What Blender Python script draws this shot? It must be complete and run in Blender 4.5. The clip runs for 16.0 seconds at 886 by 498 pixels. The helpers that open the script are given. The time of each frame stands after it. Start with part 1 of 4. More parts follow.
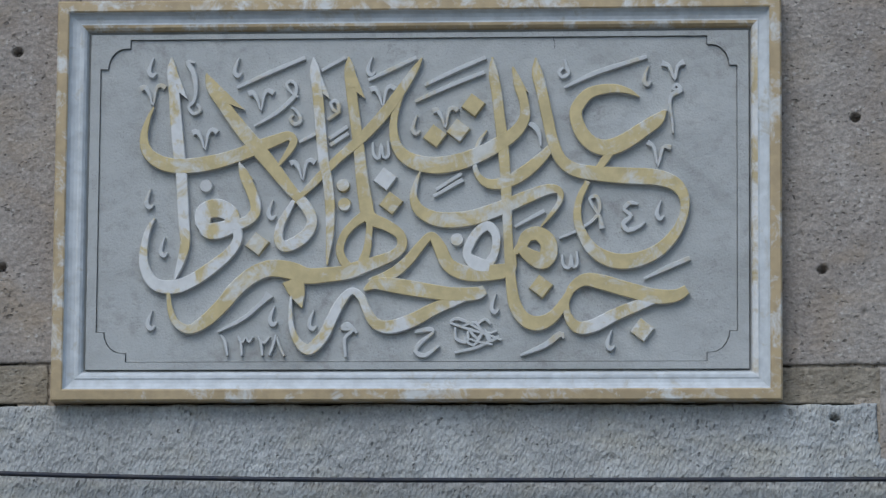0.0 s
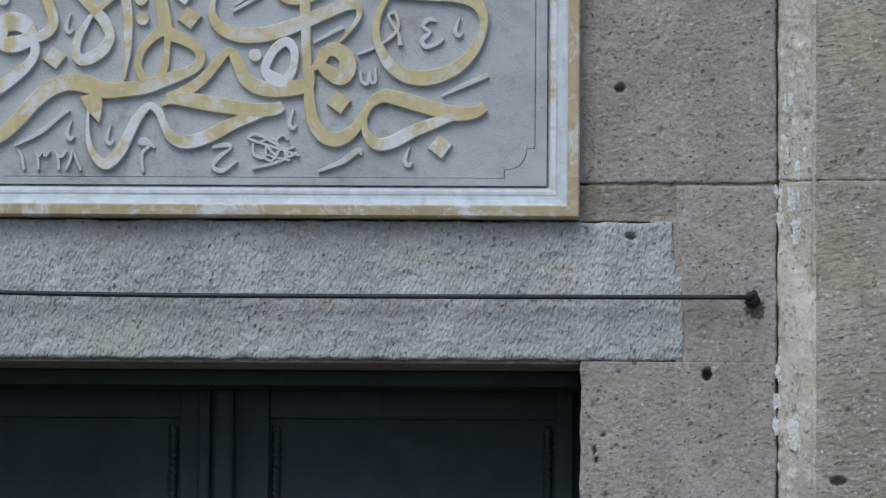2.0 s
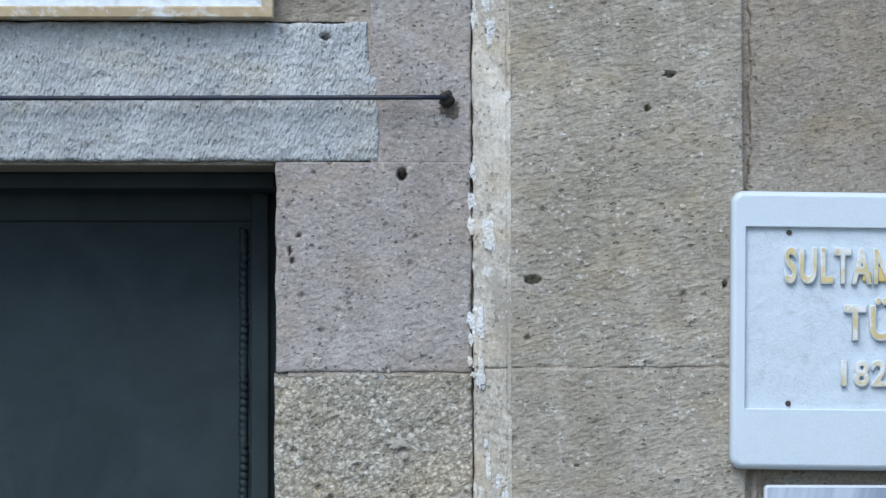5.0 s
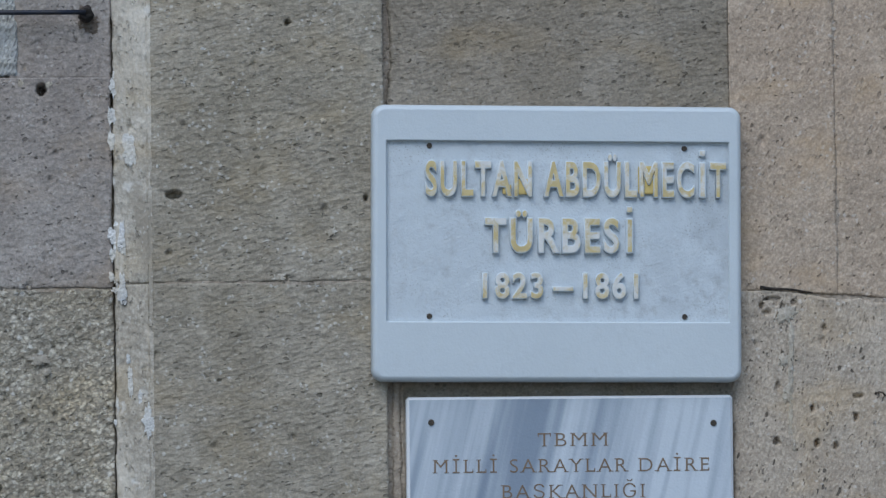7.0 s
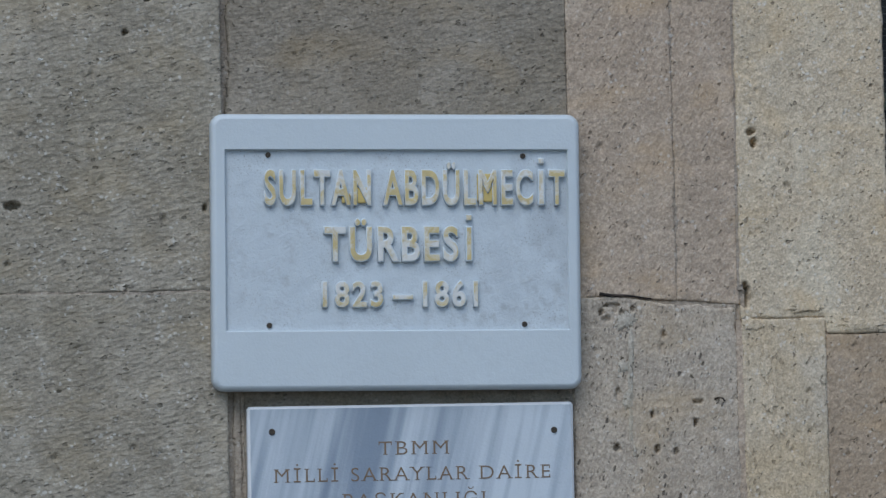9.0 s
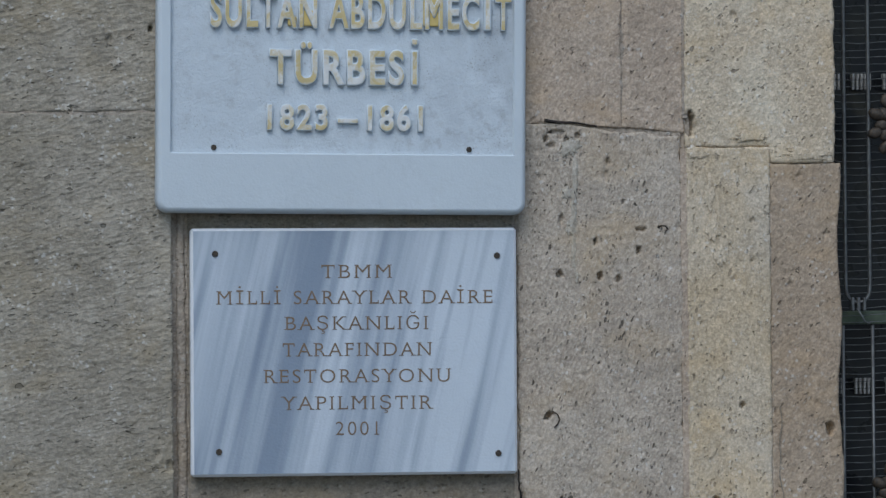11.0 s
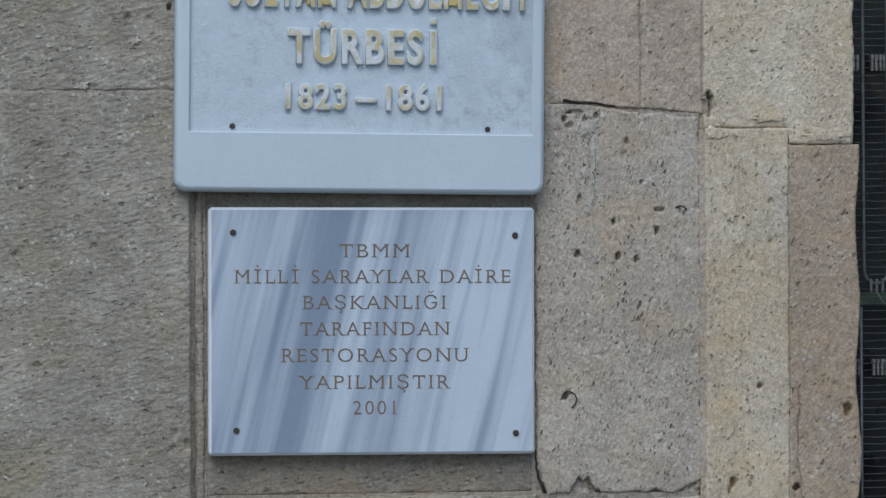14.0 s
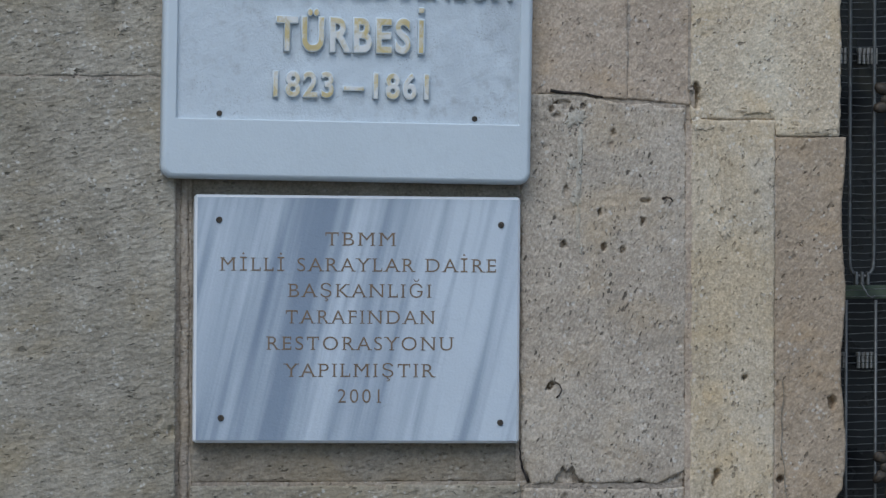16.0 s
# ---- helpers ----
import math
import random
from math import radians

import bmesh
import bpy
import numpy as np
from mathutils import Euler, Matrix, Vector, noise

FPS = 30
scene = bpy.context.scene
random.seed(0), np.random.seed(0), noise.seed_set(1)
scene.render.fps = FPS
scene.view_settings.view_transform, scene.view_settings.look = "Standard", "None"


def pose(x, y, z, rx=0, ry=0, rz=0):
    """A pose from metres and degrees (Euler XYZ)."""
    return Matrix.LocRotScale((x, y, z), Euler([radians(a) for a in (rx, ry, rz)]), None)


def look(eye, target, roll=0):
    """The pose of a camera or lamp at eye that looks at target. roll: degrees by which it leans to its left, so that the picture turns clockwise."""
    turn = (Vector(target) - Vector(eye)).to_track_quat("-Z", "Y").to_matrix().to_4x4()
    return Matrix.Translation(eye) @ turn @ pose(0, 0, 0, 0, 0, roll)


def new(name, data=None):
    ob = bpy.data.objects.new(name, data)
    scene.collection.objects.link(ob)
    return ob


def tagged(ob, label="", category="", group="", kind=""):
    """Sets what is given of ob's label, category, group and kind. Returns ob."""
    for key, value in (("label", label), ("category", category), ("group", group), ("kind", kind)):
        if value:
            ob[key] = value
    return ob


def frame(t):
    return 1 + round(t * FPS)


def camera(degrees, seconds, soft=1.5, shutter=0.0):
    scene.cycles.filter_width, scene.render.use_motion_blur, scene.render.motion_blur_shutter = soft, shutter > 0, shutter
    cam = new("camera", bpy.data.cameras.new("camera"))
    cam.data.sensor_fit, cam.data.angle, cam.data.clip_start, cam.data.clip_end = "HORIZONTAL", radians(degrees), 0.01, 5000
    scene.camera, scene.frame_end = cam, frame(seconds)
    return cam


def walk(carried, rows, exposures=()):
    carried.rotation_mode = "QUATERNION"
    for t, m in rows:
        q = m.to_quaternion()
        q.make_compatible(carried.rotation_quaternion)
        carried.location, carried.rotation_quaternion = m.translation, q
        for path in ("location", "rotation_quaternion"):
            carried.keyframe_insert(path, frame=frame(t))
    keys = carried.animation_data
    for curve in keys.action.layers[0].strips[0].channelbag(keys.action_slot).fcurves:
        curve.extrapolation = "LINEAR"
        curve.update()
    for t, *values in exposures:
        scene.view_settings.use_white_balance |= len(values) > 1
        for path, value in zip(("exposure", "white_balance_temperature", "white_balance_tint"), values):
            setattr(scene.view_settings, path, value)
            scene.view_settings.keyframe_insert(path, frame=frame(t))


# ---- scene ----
SOFT = 1.42
EXPOSURES = [  # seconds, stops, kelvin, tint
    (0.0, -0.09, 5990, 7), (1.5, -0.04, 5970, 7), (2.0, 0.04, 5950, 7), (2.5, 0.24, 5880, 7), (3.0, 0.54, 5820, 7), (3.5, 0.66, 5760, 7),
    (6.0, 0.30, 5715, 7), (6.5, 0.00, 5735, 7), (7.0, -0.11, 5755, 7), (8.0, -0.21, 5785, 7), (12.5, -0.24, 5820, 7), (14.0, -0.12, 5800, 7), (16.0, -0.19, 5810, 7),
]
# One operator stands on the forecourt eight metres off and turns a long lens over the facade.
EYE = (0.0, -8.0, 1.5)
cam = camera(11.194, 16.0, soft=SOFT)
ROWS = [  # seconds, yaw, pitch, roll
    (0, 4.526, 8.578, 0.429),
    (0.5, 4.066, 8.243, 0.478),
    (1, 3.449, 7.164, 0.398),
    (1.5, 3.129, 6.724, 0.634),
    (2, 1.923, 6.271, 0.498),
    (2.5, 1.195, 5.919, 0.388),
    (3, 0.568, 5.499, 0.430),
    (3.5, -0.173, 5.084, 0.587),
    (3.7, -0.506, 4.931, 0.567),
    (5.8, -3.235, 2.834, -0.325),
    (6, -3.752, 2.664, -0.286),
    (6.5, -5.496, 2.752, -0.487),
    (7, -6.506, 2.634, -0.800),
    (7.5, -7.436, 2.467, -1.334),
    (8, -7.690, 2.828, -1.648),
    (8.5, -7.681, 2.916, -1.454),
    (9, -8.544, 2.705, -1.335),
    (9.5, -9.116, 2.382, -1.216),
    (10, -9.310, 1.522, -1.184),
    (10.2, -9.194, 1.278, -0.967),
    (12.3, -9.336, -0.437, -0.251),
    (12.5, -9.343, -0.505, -0.261),
    (13, -9.371, -0.371, -0.521),
    (13.5, -9.271, 0.039, -0.590),
    (14, -8.983, 0.215, -0.330),
    (14.5, -8.811, 0.756, -0.042),
    (15, -8.651, 0.897, 0.244),
    (15.5, -8.689, 0.407, 0.229),
    (16, -9.161, 0.077, 0.188),
]
walk(cam, [(t, pose(*EYE, 0, 0, yaw) @ pose(0, 0, 0, 90 + pitch) @ pose(0, 0, 0, 0, 0, roll)) for t, yaw, pitch, roll in ROWS],
     exposures=EXPOSURES)

# ---- light: open shade, a broad soft sky from the upper left ----
SKY, SUN, SUN_AZ, SUN_EL = 0.125, 1.9, 22.0, 50.0
world = bpy.data.worlds.new("world")
scene.world = world
world.use_nodes = True
wn = world.node_tree.nodes
sky = wn.new("ShaderNodeTexSky")
sky.sky_type, sky.sun_disc = "NISHITA", False
sky.sun_elevation, sky.sun_rotation = radians(SUN_EL), radians(180 + SUN_AZ)
wn["Background"].inputs["Strength"].default_value = SKY
world.node_tree.links.new(sky.outputs["Color"], wn["Background"].inputs["Color"])
sun = new("sun", bpy.data.lights.new("sun", "SUN"))
sun.data.energy, sun.data.angle, sun.data.color = SUN, radians(43), (1.0, 0.97, 0.93)
az, el = radians(SUN_AZ), radians(SUN_EL)
sun.matrix_world = look((-20 * math.sin(az) * math.cos(el), -20 * math.cos(az) * math.cos(el), 20 * math.sin(el)), (0, 0, 0))


# ---- materials ----
class Mat:
    """A node material under construction."""

    def __init__(self, name, rough=0.8, metal=0.0):
        self.m = bpy.data.materials.new(name)
        self.m.use_nodes = True
        self.t = self.m.node_tree
        self.p = self.t.nodes["Principled BSDF"]
        self.p.inputs["Roughness"].default_value = rough
        self.p.inputs["Metallic"].default_value = metal
        self.p.inputs["Specular IOR Level"].default_value = 0.3
        self.c = self.t.nodes.new("ShaderNodeTexCoord").outputs["Object"]

    def link(self, a, b):
        self.t.links.new(a, b)
        return self

    def place(self, sx=1, sy=1, sz=1, turn=0):
        last = self.c
        for key, value in (("Rotation", (0, radians(turn), 0)), ("Scale", (sx, sy, sz))):
            n = self.t.nodes.new("ShaderNodeMapping")
            n.inputs[key].default_value = value
            self.link(last, n.inputs["Vector"])
            last = n.outputs["Vector"]
        return last

    def noise(self, scale, detail=4, rough=0.55, at=None, warp=0.0):
        n = self.t.nodes.new("ShaderNodeTexNoise")
        n.inputs["Scale"].default_value, n.inputs["Detail"].default_value = scale, detail
        n.inputs["Roughness"].default_value, n.inputs["Distortion"].default_value = rough, warp
        self.link(at or self.c, n.inputs["Vector"])
        return n.outputs["Fac"]

    def cells(self, scale, at=None, out="Distance"):
        n = self.t.nodes.new("ShaderNodeTexVoronoi")
        n.inputs["Scale"].default_value = scale
        self.link(at or self.c, n.inputs["Vector"])
        return n.outputs[out]

    def ragged(self, at, scale, far):
        """The coordinates, pushed about by noise, so that cells lose their round shape."""
        n = self.t.nodes.new("ShaderNodeTexNoise")
        n.inputs["Scale"].default_value, n.inputs["Detail"].default_value = scale, 3
        self.link(at, n.inputs["Vector"])
        v = self.t.nodes.new("ShaderNodeVectorMath")
        v.operation = "MULTIPLY_ADD"
        self.link(n.outputs["Color"], v.inputs[0])
        v.inputs[1].default_value = (far, far, far)
        self.link(at, v.inputs[2])
        return v.outputs["Vector"]

    def span(self, v, a, b, lo=0.0, hi=1.0):
        n = self.t.nodes.new("ShaderNodeMapRange")
        for i, x in zip(("From Min", "From Max", "To Min", "To Max"), (a, b, lo, hi)):
            n.inputs[i].default_value = x
        self.link(v, n.inputs["Value"])
        return n.outputs["Result"]

    def calc(self, op, a, b):
        n = self.t.nodes.new("ShaderNodeMath")
        n.operation = op
        for i, v in enumerate((a, b)):
            if isinstance(v, (int, float)):
                n.inputs[i].default_value = v
            else:
                self.link(v, n.inputs[i])
        return n.outputs["Value"]

    def mix(self, f, a, b, kind="MIX"):
        n = self.t.nodes.new("ShaderNodeMix")
        n.data_type, n.blend_type = "RGBA", kind
        for i, v in ((0, f), (6, a), (7, b)):
            if isinstance(v, (int, float)):
                n.inputs[i].default_value = v
            elif isinstance(v, tuple):
                n.inputs[i].default_value = (*v, 1)
            else:
                self.link(v, n.inputs[i])
        return n.outputs[2]

    def random(self):
        return self.t.nodes.new("ShaderNodeObjectInfo").outputs["Random"]

    def done(self, colour, bumps=(), rough=None):
        if isinstance(colour, tuple):
            self.p.inputs["Base Color"].default_value = (*colour, 1)
        else:
            self.link(colour, self.p.inputs["Base Color"])
        if rough is not None:
            self.link(rough, self.p.inputs["Roughness"])
        last = None
        for height, strength, far in bumps:
            b = self.t.nodes.new("ShaderNodeBump")
            b.inputs["Strength"].default_value, b.inputs["Distance"].default_value = strength, far
            self.link(height, b.inputs["Height"])
            if last:
                self.link(last, b.inputs["Normal"])
            last = b.outputs["Normal"]
        if last:
            self.link(last, self.p.inputs["Normal"])
        return self.m


def tuff(name, base, stain, pale=0.25, pores=0.5, tool=0.4, fleck=90, mottle=0.35, turn=25, grainy=0.45, lump=100, many=0.53, wash=0.28, crumbs=0.36,
         bed=(1.0, 1.6), streaky=0.25, clasts=0, peck=0.3):
    """Porous, tooled ashlar: base and stain colours, pale flecks, dark pores, tool marks. bed: how bedding and pores are drawn out along the slant;
    clasts: how many pale lumps a metre lie in a dark matrix; peck: the share of separate chisel dents in the relief."""
    m = Mat(name, 0.92)
    big, mid = m.noise(2.6, 5, 0.6, warp=0.6), m.noise(17, 6, 0.7)
    grain = m.noise(130, 2.5, 0.6)
    along = m.place(bed[0], 1, bed[1], turn)
    col = m.mix(m.span(big, 0.36, 0.64), base, stain)
    col = m.mix(m.span(mid, 0.36, 0.70, 0, mottle), col, tuple(0.66 * v for v in stain))
    col = m.mix(m.span(m.random(), 0, 1, 0, 0.12), col, tuple(0.75 * v for v in stain))
    speck = m.mix(m.span(grain, 0.36, 0.66), (0.55, 0.54, 0.53), (1.1, 1.1, 1.1))
    col = m.mix(grainy, col, speck, "MULTIPLY")
    crumb = m.mix(m.span(m.noise(230, 2, 0.55), 0.36, 0.64), (0.70, 0.695, 0.69), (1.30, 1.305, 1.31))
    col = m.mix(crumbs, col, crumb, "MULTIPLY")
    ochre = m.noise(6.5, 5, 0.62, m.place(0.8, 1, 1.2), 0.4)  # iron stains
    col = m.mix(m.span(ochre, 0.50, 0.68, 0, 0.45), col, (1.04 * stain[0], 0.93 * stain[1], 0.72 * stain[2]))
    streak = m.mix(m.span(m.noise(85, 3, 0.6, along, 0.3), 0.36, 0.62), (0.62, 0.61, 0.60), (1.22, 1.22, 1.22))
    col = m.mix(streaky, col, streak, "MULTIPLY")
    run = m.noise(5.5, 6, 0.68, m.place(1.5, 1, 0.7, 8), 0.5)  # limewash and damp in uneven patches
    col = m.mix(m.span(run, 0.53, 0.68, 0, wash), col, tuple(min(0.82, 1.25 * v + 0.07) for v in base))
    col = m.mix(m.span(run, 0.47, 0.33, 0, 1.2 * wash), col, tuple(0.62 * v for v in stain))
    if clasts:
        lumps = m.ragged(m.c, 75, 0.016)
        gap = m.cells(clasts, lumps)
        shade = m.span(m.cells(clasts, lumps, "Color"), 0.15, 0.85)
        col = m.mix(0.9, col, m.mix(shade, (0.58, 0.56, 0.52), (1.12, 1.14, 1.15)), "MULTIPLY")
        col = m.mix(m.span(gap, 0.34, 0.70, 0, 0.75), col, tuple(0.36 * v for v in stain))
    torn = m.ragged(along, 80, 0.010)
    white = m.calc("MULTIPLY", m.span(m.cells(fleck, m.ragged(m.c, 120, 0.010)), 0.36, 0.18), m.span(m.noise(22, 3), 0.53, 0.60))
    col = m.mix(m.calc("MULTIPLY", white, 0.6 * pale), col, (0.78, 0.77, 0.73))
    chip = m.calc("MULTIPLY", m.span(m.cells(150, m.ragged(along, 160, 0.006)), 0.34, 0.24), m.span(m.noise(70, 2), 0.52, 0.60))
    col = m.mix(m.calc("MULTIPLY", chip, 0.35 * pale), col, (0.70, 0.68, 0.63))
    pore = m.calc("MULTIPLY", m.span(m.cells(58, torn), 0.25, 0.20), m.span(m.noise(31, 2), many + 0.03, many + 0.05))
    pin = m.calc("MULTIPLY", m.span(m.cells(105, torn), 0.31, 0.23), m.span(m.noise(44, 2), many, many + 0.04))
    hole = m.calc("MAXIMUM", m.calc("MULTIPLY", pore, m.span(m.noise(9, 2), 0.47, 0.52)), m.calc("MULTIPLY", pin, 0.55))
    col = m.mix(m.calc("MULTIPLY", hole, pores), col, tuple(0.20 * v for v in stain))
    strokes = m.noise(lump, 2, 0.5, along, 0.25)
    dents = m.span(m.cells(1.15 * lump, torn), 0.0, 0.75)
    face = m.calc("ADD", m.calc("MULTIPLY", strokes, 1 - peck), m.calc("MULTIPLY", dents, peck))
    if clasts:
        face = m.calc("SUBTRACT", face, m.calc("MULTIPLY", gap, 0.5))
    return m.done(col, ((face, tool, 0.008), (grain, 0.45, 0.004), (m.calc("SUBTRACT", 1.0, hole), 0.8, 0.006)))


GREY = tuff("tooled_grey_stone", (0.378, 0.345, 0.312), (0.321, 0.279, 0.246), 0.4, 0.65, 0.45, turn=12, bed=(0.9, 1.15), streaky=0.2, lump=80, peck=0.25)
LINTEL = tuff("dressed_lintel_stone", (0.432, 0.445, 0.445), (0.404, 0.411, 0.404), 0.5, 0.6, 0.62, mottle=0.25, turn=-14, grainy=0.35, lump=105, wash=0.36, crumbs=0.35, bed=(1.5, 0.75), streaky=0.2, peck=0.55)
BUFF = tuff("buff_tuff", (0.406, 0.368, 0.301), (0.327, 0.290, 0.222), 0.6, 0.55, 0.5, mottle=0.6, many=0.55, turn=9, bed=(0.62, 1.3), streaky=0.22, lump=85)
PALE = tuff("pale_mortared_stone", (0.632, 0.544, 0.413), (0.604, 0.496, 0.354), 0.8, 0.6, 0.28, turn=55, bed=(0.8, 1.2), many=0.55, lump=135, crumbs=0.5)
SPECK = tuff("coarse_speckled_stone", (0.576, 0.536, 0.456), (0.536, 0.476, 0.369), 0.8, 0.7, 0.55, fleck=60, mottle=0.4, grainy=0.5, many=0.52, clasts=120, peck=0.0)
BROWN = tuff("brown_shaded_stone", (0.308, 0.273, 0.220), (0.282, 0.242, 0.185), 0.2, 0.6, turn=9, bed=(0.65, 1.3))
ROSE = tuff("rose_grey_tuff", (0.510, 0.417, 0.322), (0.474, 0.377, 0.284), 0.5, 0.6, 0.22, many=0.55, turn=60, bed=(0.6, 1.4), streaky=0.25, lump=135, crumbs=0.5)
MAUVE = tuff("mauve_grey_tuff", (0.441, 0.351, 0.255), (0.411, 0.319, 0.225), 0.5, 0.6, 0.22, many=0.55, turn=60, bed=(0.6, 1.4), streaky=0.25, lump=135, crumbs=0.5)
PITTED = tuff("pitted_tuff", (0.508, 0.443, 0.359), (0.466, 0.393, 0.310), 0.6, 0.85, 0.3, many=0.53, turn=-16, bed=(1.7, 0.75), streaky=0.25, lump=135, crumbs=0.5)
YELLOW = tuff("yellow_tuff", (0.585, 0.517, 0.414), (0.585, 0.470, 0.315), 0.6, 0.5, 0.22, turn=-10, bed=(1.3, 0.7), lump=135, crumbs=0.5)
FILLET = tuff("pale_limewashed_stone", (0.540, 0.499, 0.425), (0.465, 0.412, 0.327), 1.0, 0.3, 0.35, fleck=30, wash=0.6, mottle=0.5, turn=3, bed=(1.2, 0.6))
RUST = tuff("rust_and_soot_stain", (0.20, 0.165, 0.13), (0.15, 0.12, 0.095), 0.2, 0.5)
MORTAR = tuff("old_mortar", (0.423, 0.369, 0.302), (0.360, 0.302, 0.239), 0.4, 0.6)


def marble(name, base, vein, veins=0.0, dirt=0.3, rough=0.45, peck=0.15, weathered=None):
    """weathered: the stretch along x over which rain stains set in."""
    m = Mat(name, rough)
    cloud, fine = m.noise(5, 5, 0.6), m.noise(240, 3)
    col = m.mix(m.span(cloud, 0.35, 0.7, 0, 0.45), base, tuple(0.88 * v for v in base))
    if veins:
        along = m.place(8.0, 1, 0.35, -13)
        streak = m.noise(1.5, 5, 0.55, along, 0.05)
        split = m.t.nodes.new("ShaderNodeSeparateXYZ")
        m.link(m.c, split.inputs[0])
        streak = m.calc("ADD", streak, m.span(split.outputs["X"], 0.0, 0.587, 0.095, -0.035))
        col = m.mix(m.span(streak, 0.45, 0.67, 0, veins), col, vein)
        col = m.mix(m.span(m.noise(6, 3, 0.5, along, 0.05), 0.52, 0.70, 0, veins * 0.5), col, vein)
    if dirt > 0.85:  # weather stains in broad drifts
        drift = m.noise(4.5, 6, 0.65, m.place(0.8, 1, 1.3), 0.6)
        col = m.mix(m.span(drift, 0.50, 0.68, 0, 0.55), col, (0.27, 0.275, 0.265))
        col = m.mix(m.span(drift, 0.47, 0.36, 0, 0.45), col, (0.50, 0.50, 0.48))
    grime = m.calc("MULTIPLY", m.span(m.noise(38, 5, 0.7), 0.5, 0.75), m.span(m.noise(3.5, 3), 0.4, 0.65))
    col = m.mix(m.calc("MULTIPLY", grime, dirt), col, (0.20, 0.19, 0.18))
    if weathered:
        split = m.t.nodes.new("ShaderNodeSeparateXYZ")
        m.link(m.c, split.inputs[0])
        wet = m.calc("MULTIPLY", m.span(split.outputs["X"], *weathered), m.span(m.noise(9, 6, 0.7, m.place(1.4, 1, 0.6), 0.6), 0.42, 0.66))
        col = m.mix(m.calc("MULTIPLY", wet, 0.55), col, (0.33, 0.36, 0.39))
    if dirt > 0.5:
        spot = m.calc("MULTIPLY", m.span(m.cells(210, m.ragged(m.c, 150, 0.006)), 0.26, 0.14), m.span(m.noise(14, 3), 0.48, 0.62))
        col = m.mix(m.calc("MULTIPLY", spot, 0.5), col, (0.16, 0.15, 0.14))
    return m.done(col, ((fine, peck, 0.004), (m.noise(40, 3), peck, 0.006)))


PANEL = marble("weathered_grey_marble", (0.415, 0.425, 0.42), (0.3, 0.3, 0.3), 0, 0.9, 0.7, 0.35)
RELIEF = marble("pale_relief_marble", (0.52, 0.52, 0.51), (0.3, 0.3, 0.3), 0, 0.2, 0.6)
WHITE = marble("white_marble", (0.56, 0.615, 0.65), (0.5, 0.5, 0.5), 0, 0.1, 0.35)
ROUGH_WHITE = marble("rough_white_marble", (0.55, 0.605, 0.645), (0.5, 0.5, 0.5), 0, 0.55, 0.7, 0.3, (0.40, 0.64))
CUT = marble("sawn_marble_edge", (0.72, 0.74, 0.76), (0.5, 0.5, 0.5), 0, 0.2, 0.6)
VEINED = marble("blue_veined_marble", (0.55, 0.605, 0.66), (0.225, 0.275, 0.345), 0.95, 0.05, 0.25)


def gilt(name, paint, under, worn, patch=24, rough=0.55):
    """Old gold paint, flaked off to the stone in patches."""
    m = Mat(name, rough)
    flake = m.calc("ADD", m.calc("MULTIPLY", m.noise(patch, 5, 0.7, warp=0.5), 0.7), m.calc("MULTIPLY", m.noise(7, 3), 0.3))
    mask = m.span(flake, worn - 0.05, worn + 0.05, 0, 0.92)
    tone = m.mix(m.span(m.noise(45, 4), 0.35, 0.65), paint, tuple(0.8 * v for v in paint))
    bare = m.mix(m.span(m.noise(60, 4), 0.4, 0.7, 0, 0.4), under, tuple(0.7 * v for v in under))
    return m.done(m.mix(mask, bare, tone), ((mask, 0.2, 0.001), (m.noise(260, 2), 0.2, 0.001)))


GILT = gilt("worn_gold_paint", (0.56, 0.45, 0.22), (0.60, 0.59, 0.55), 0.45, 20)
GILT_WORN = gilt("flaked_gold_paint", (0.56, 0.45, 0.22), (0.64, 0.64, 0.63), 0.53, 20)
GILT_EDGE = gilt("gold_frame_paint", (0.45, 0.335, 0.18), (0.62, 0.62, 0.60), 0.45, 22)
GILT_THIN = gilt("nearly_gone_gold_paint", (0.50, 0.40, 0.22), (0.66, 0.66, 0.65), 0.53, 20)
FRAME_WHITE = gilt("whitewashed_marble", (0.585, 0.615, 0.64), (0.44, 0.42, 0.37), 0.40, 30)
GILT_LETTER = gilt("faded_gold_letters", (0.60, 0.48, 0.21), (0.68, 0.68, 0.65), 0.50, 22)
GILT_FRESH = gilt("thick_gold_paint", (0.62, 0.47, 0.15), (0.60, 0.55, 0.42), 0.40, 30)
BRONZE_LETTER = gilt("worn_bronze_inlay", (0.20, 0.138, 0.085), (0.38, 0.35, 0.31), 0.33, 70)
_m = Mat("black_iron", 0.5, 0.3)
IRON = _m.done(_m.mix(_m.span(_m.noise(30, 4), 0.4, 0.7), (0.022, 0.027, 0.042), (0.042, 0.04, 0.042)), ((_m.noise(90, 3), 0.3, 0.002),))
_m = Mat("dark_green_door_paint", 0.62)
DOOR = _m.done(_m.mix(_m.span(_m.noise(6, 6, 0.7, warp=0.5), 0.35, 0.68), (0.014, 0.0235, 0.027), (0.027, 0.040, 0.044)), ((_m.noise(55, 4, at=_m.place(1, 1, 0.1)), 0.12, 0.002),))
_m = Mat("green_window_paint", 0.55)
GREEN = _m.done(_m.mix(_m.span(_m.noise(40, 4), 0.4, 0.65), (0.09, 0.115, 0.075), (0.06, 0.075, 0.055)), ((_m.noise(120, 3), 0.2, 0.001),))
_m = Mat("galvanised_wire", 0.5, 0.5)
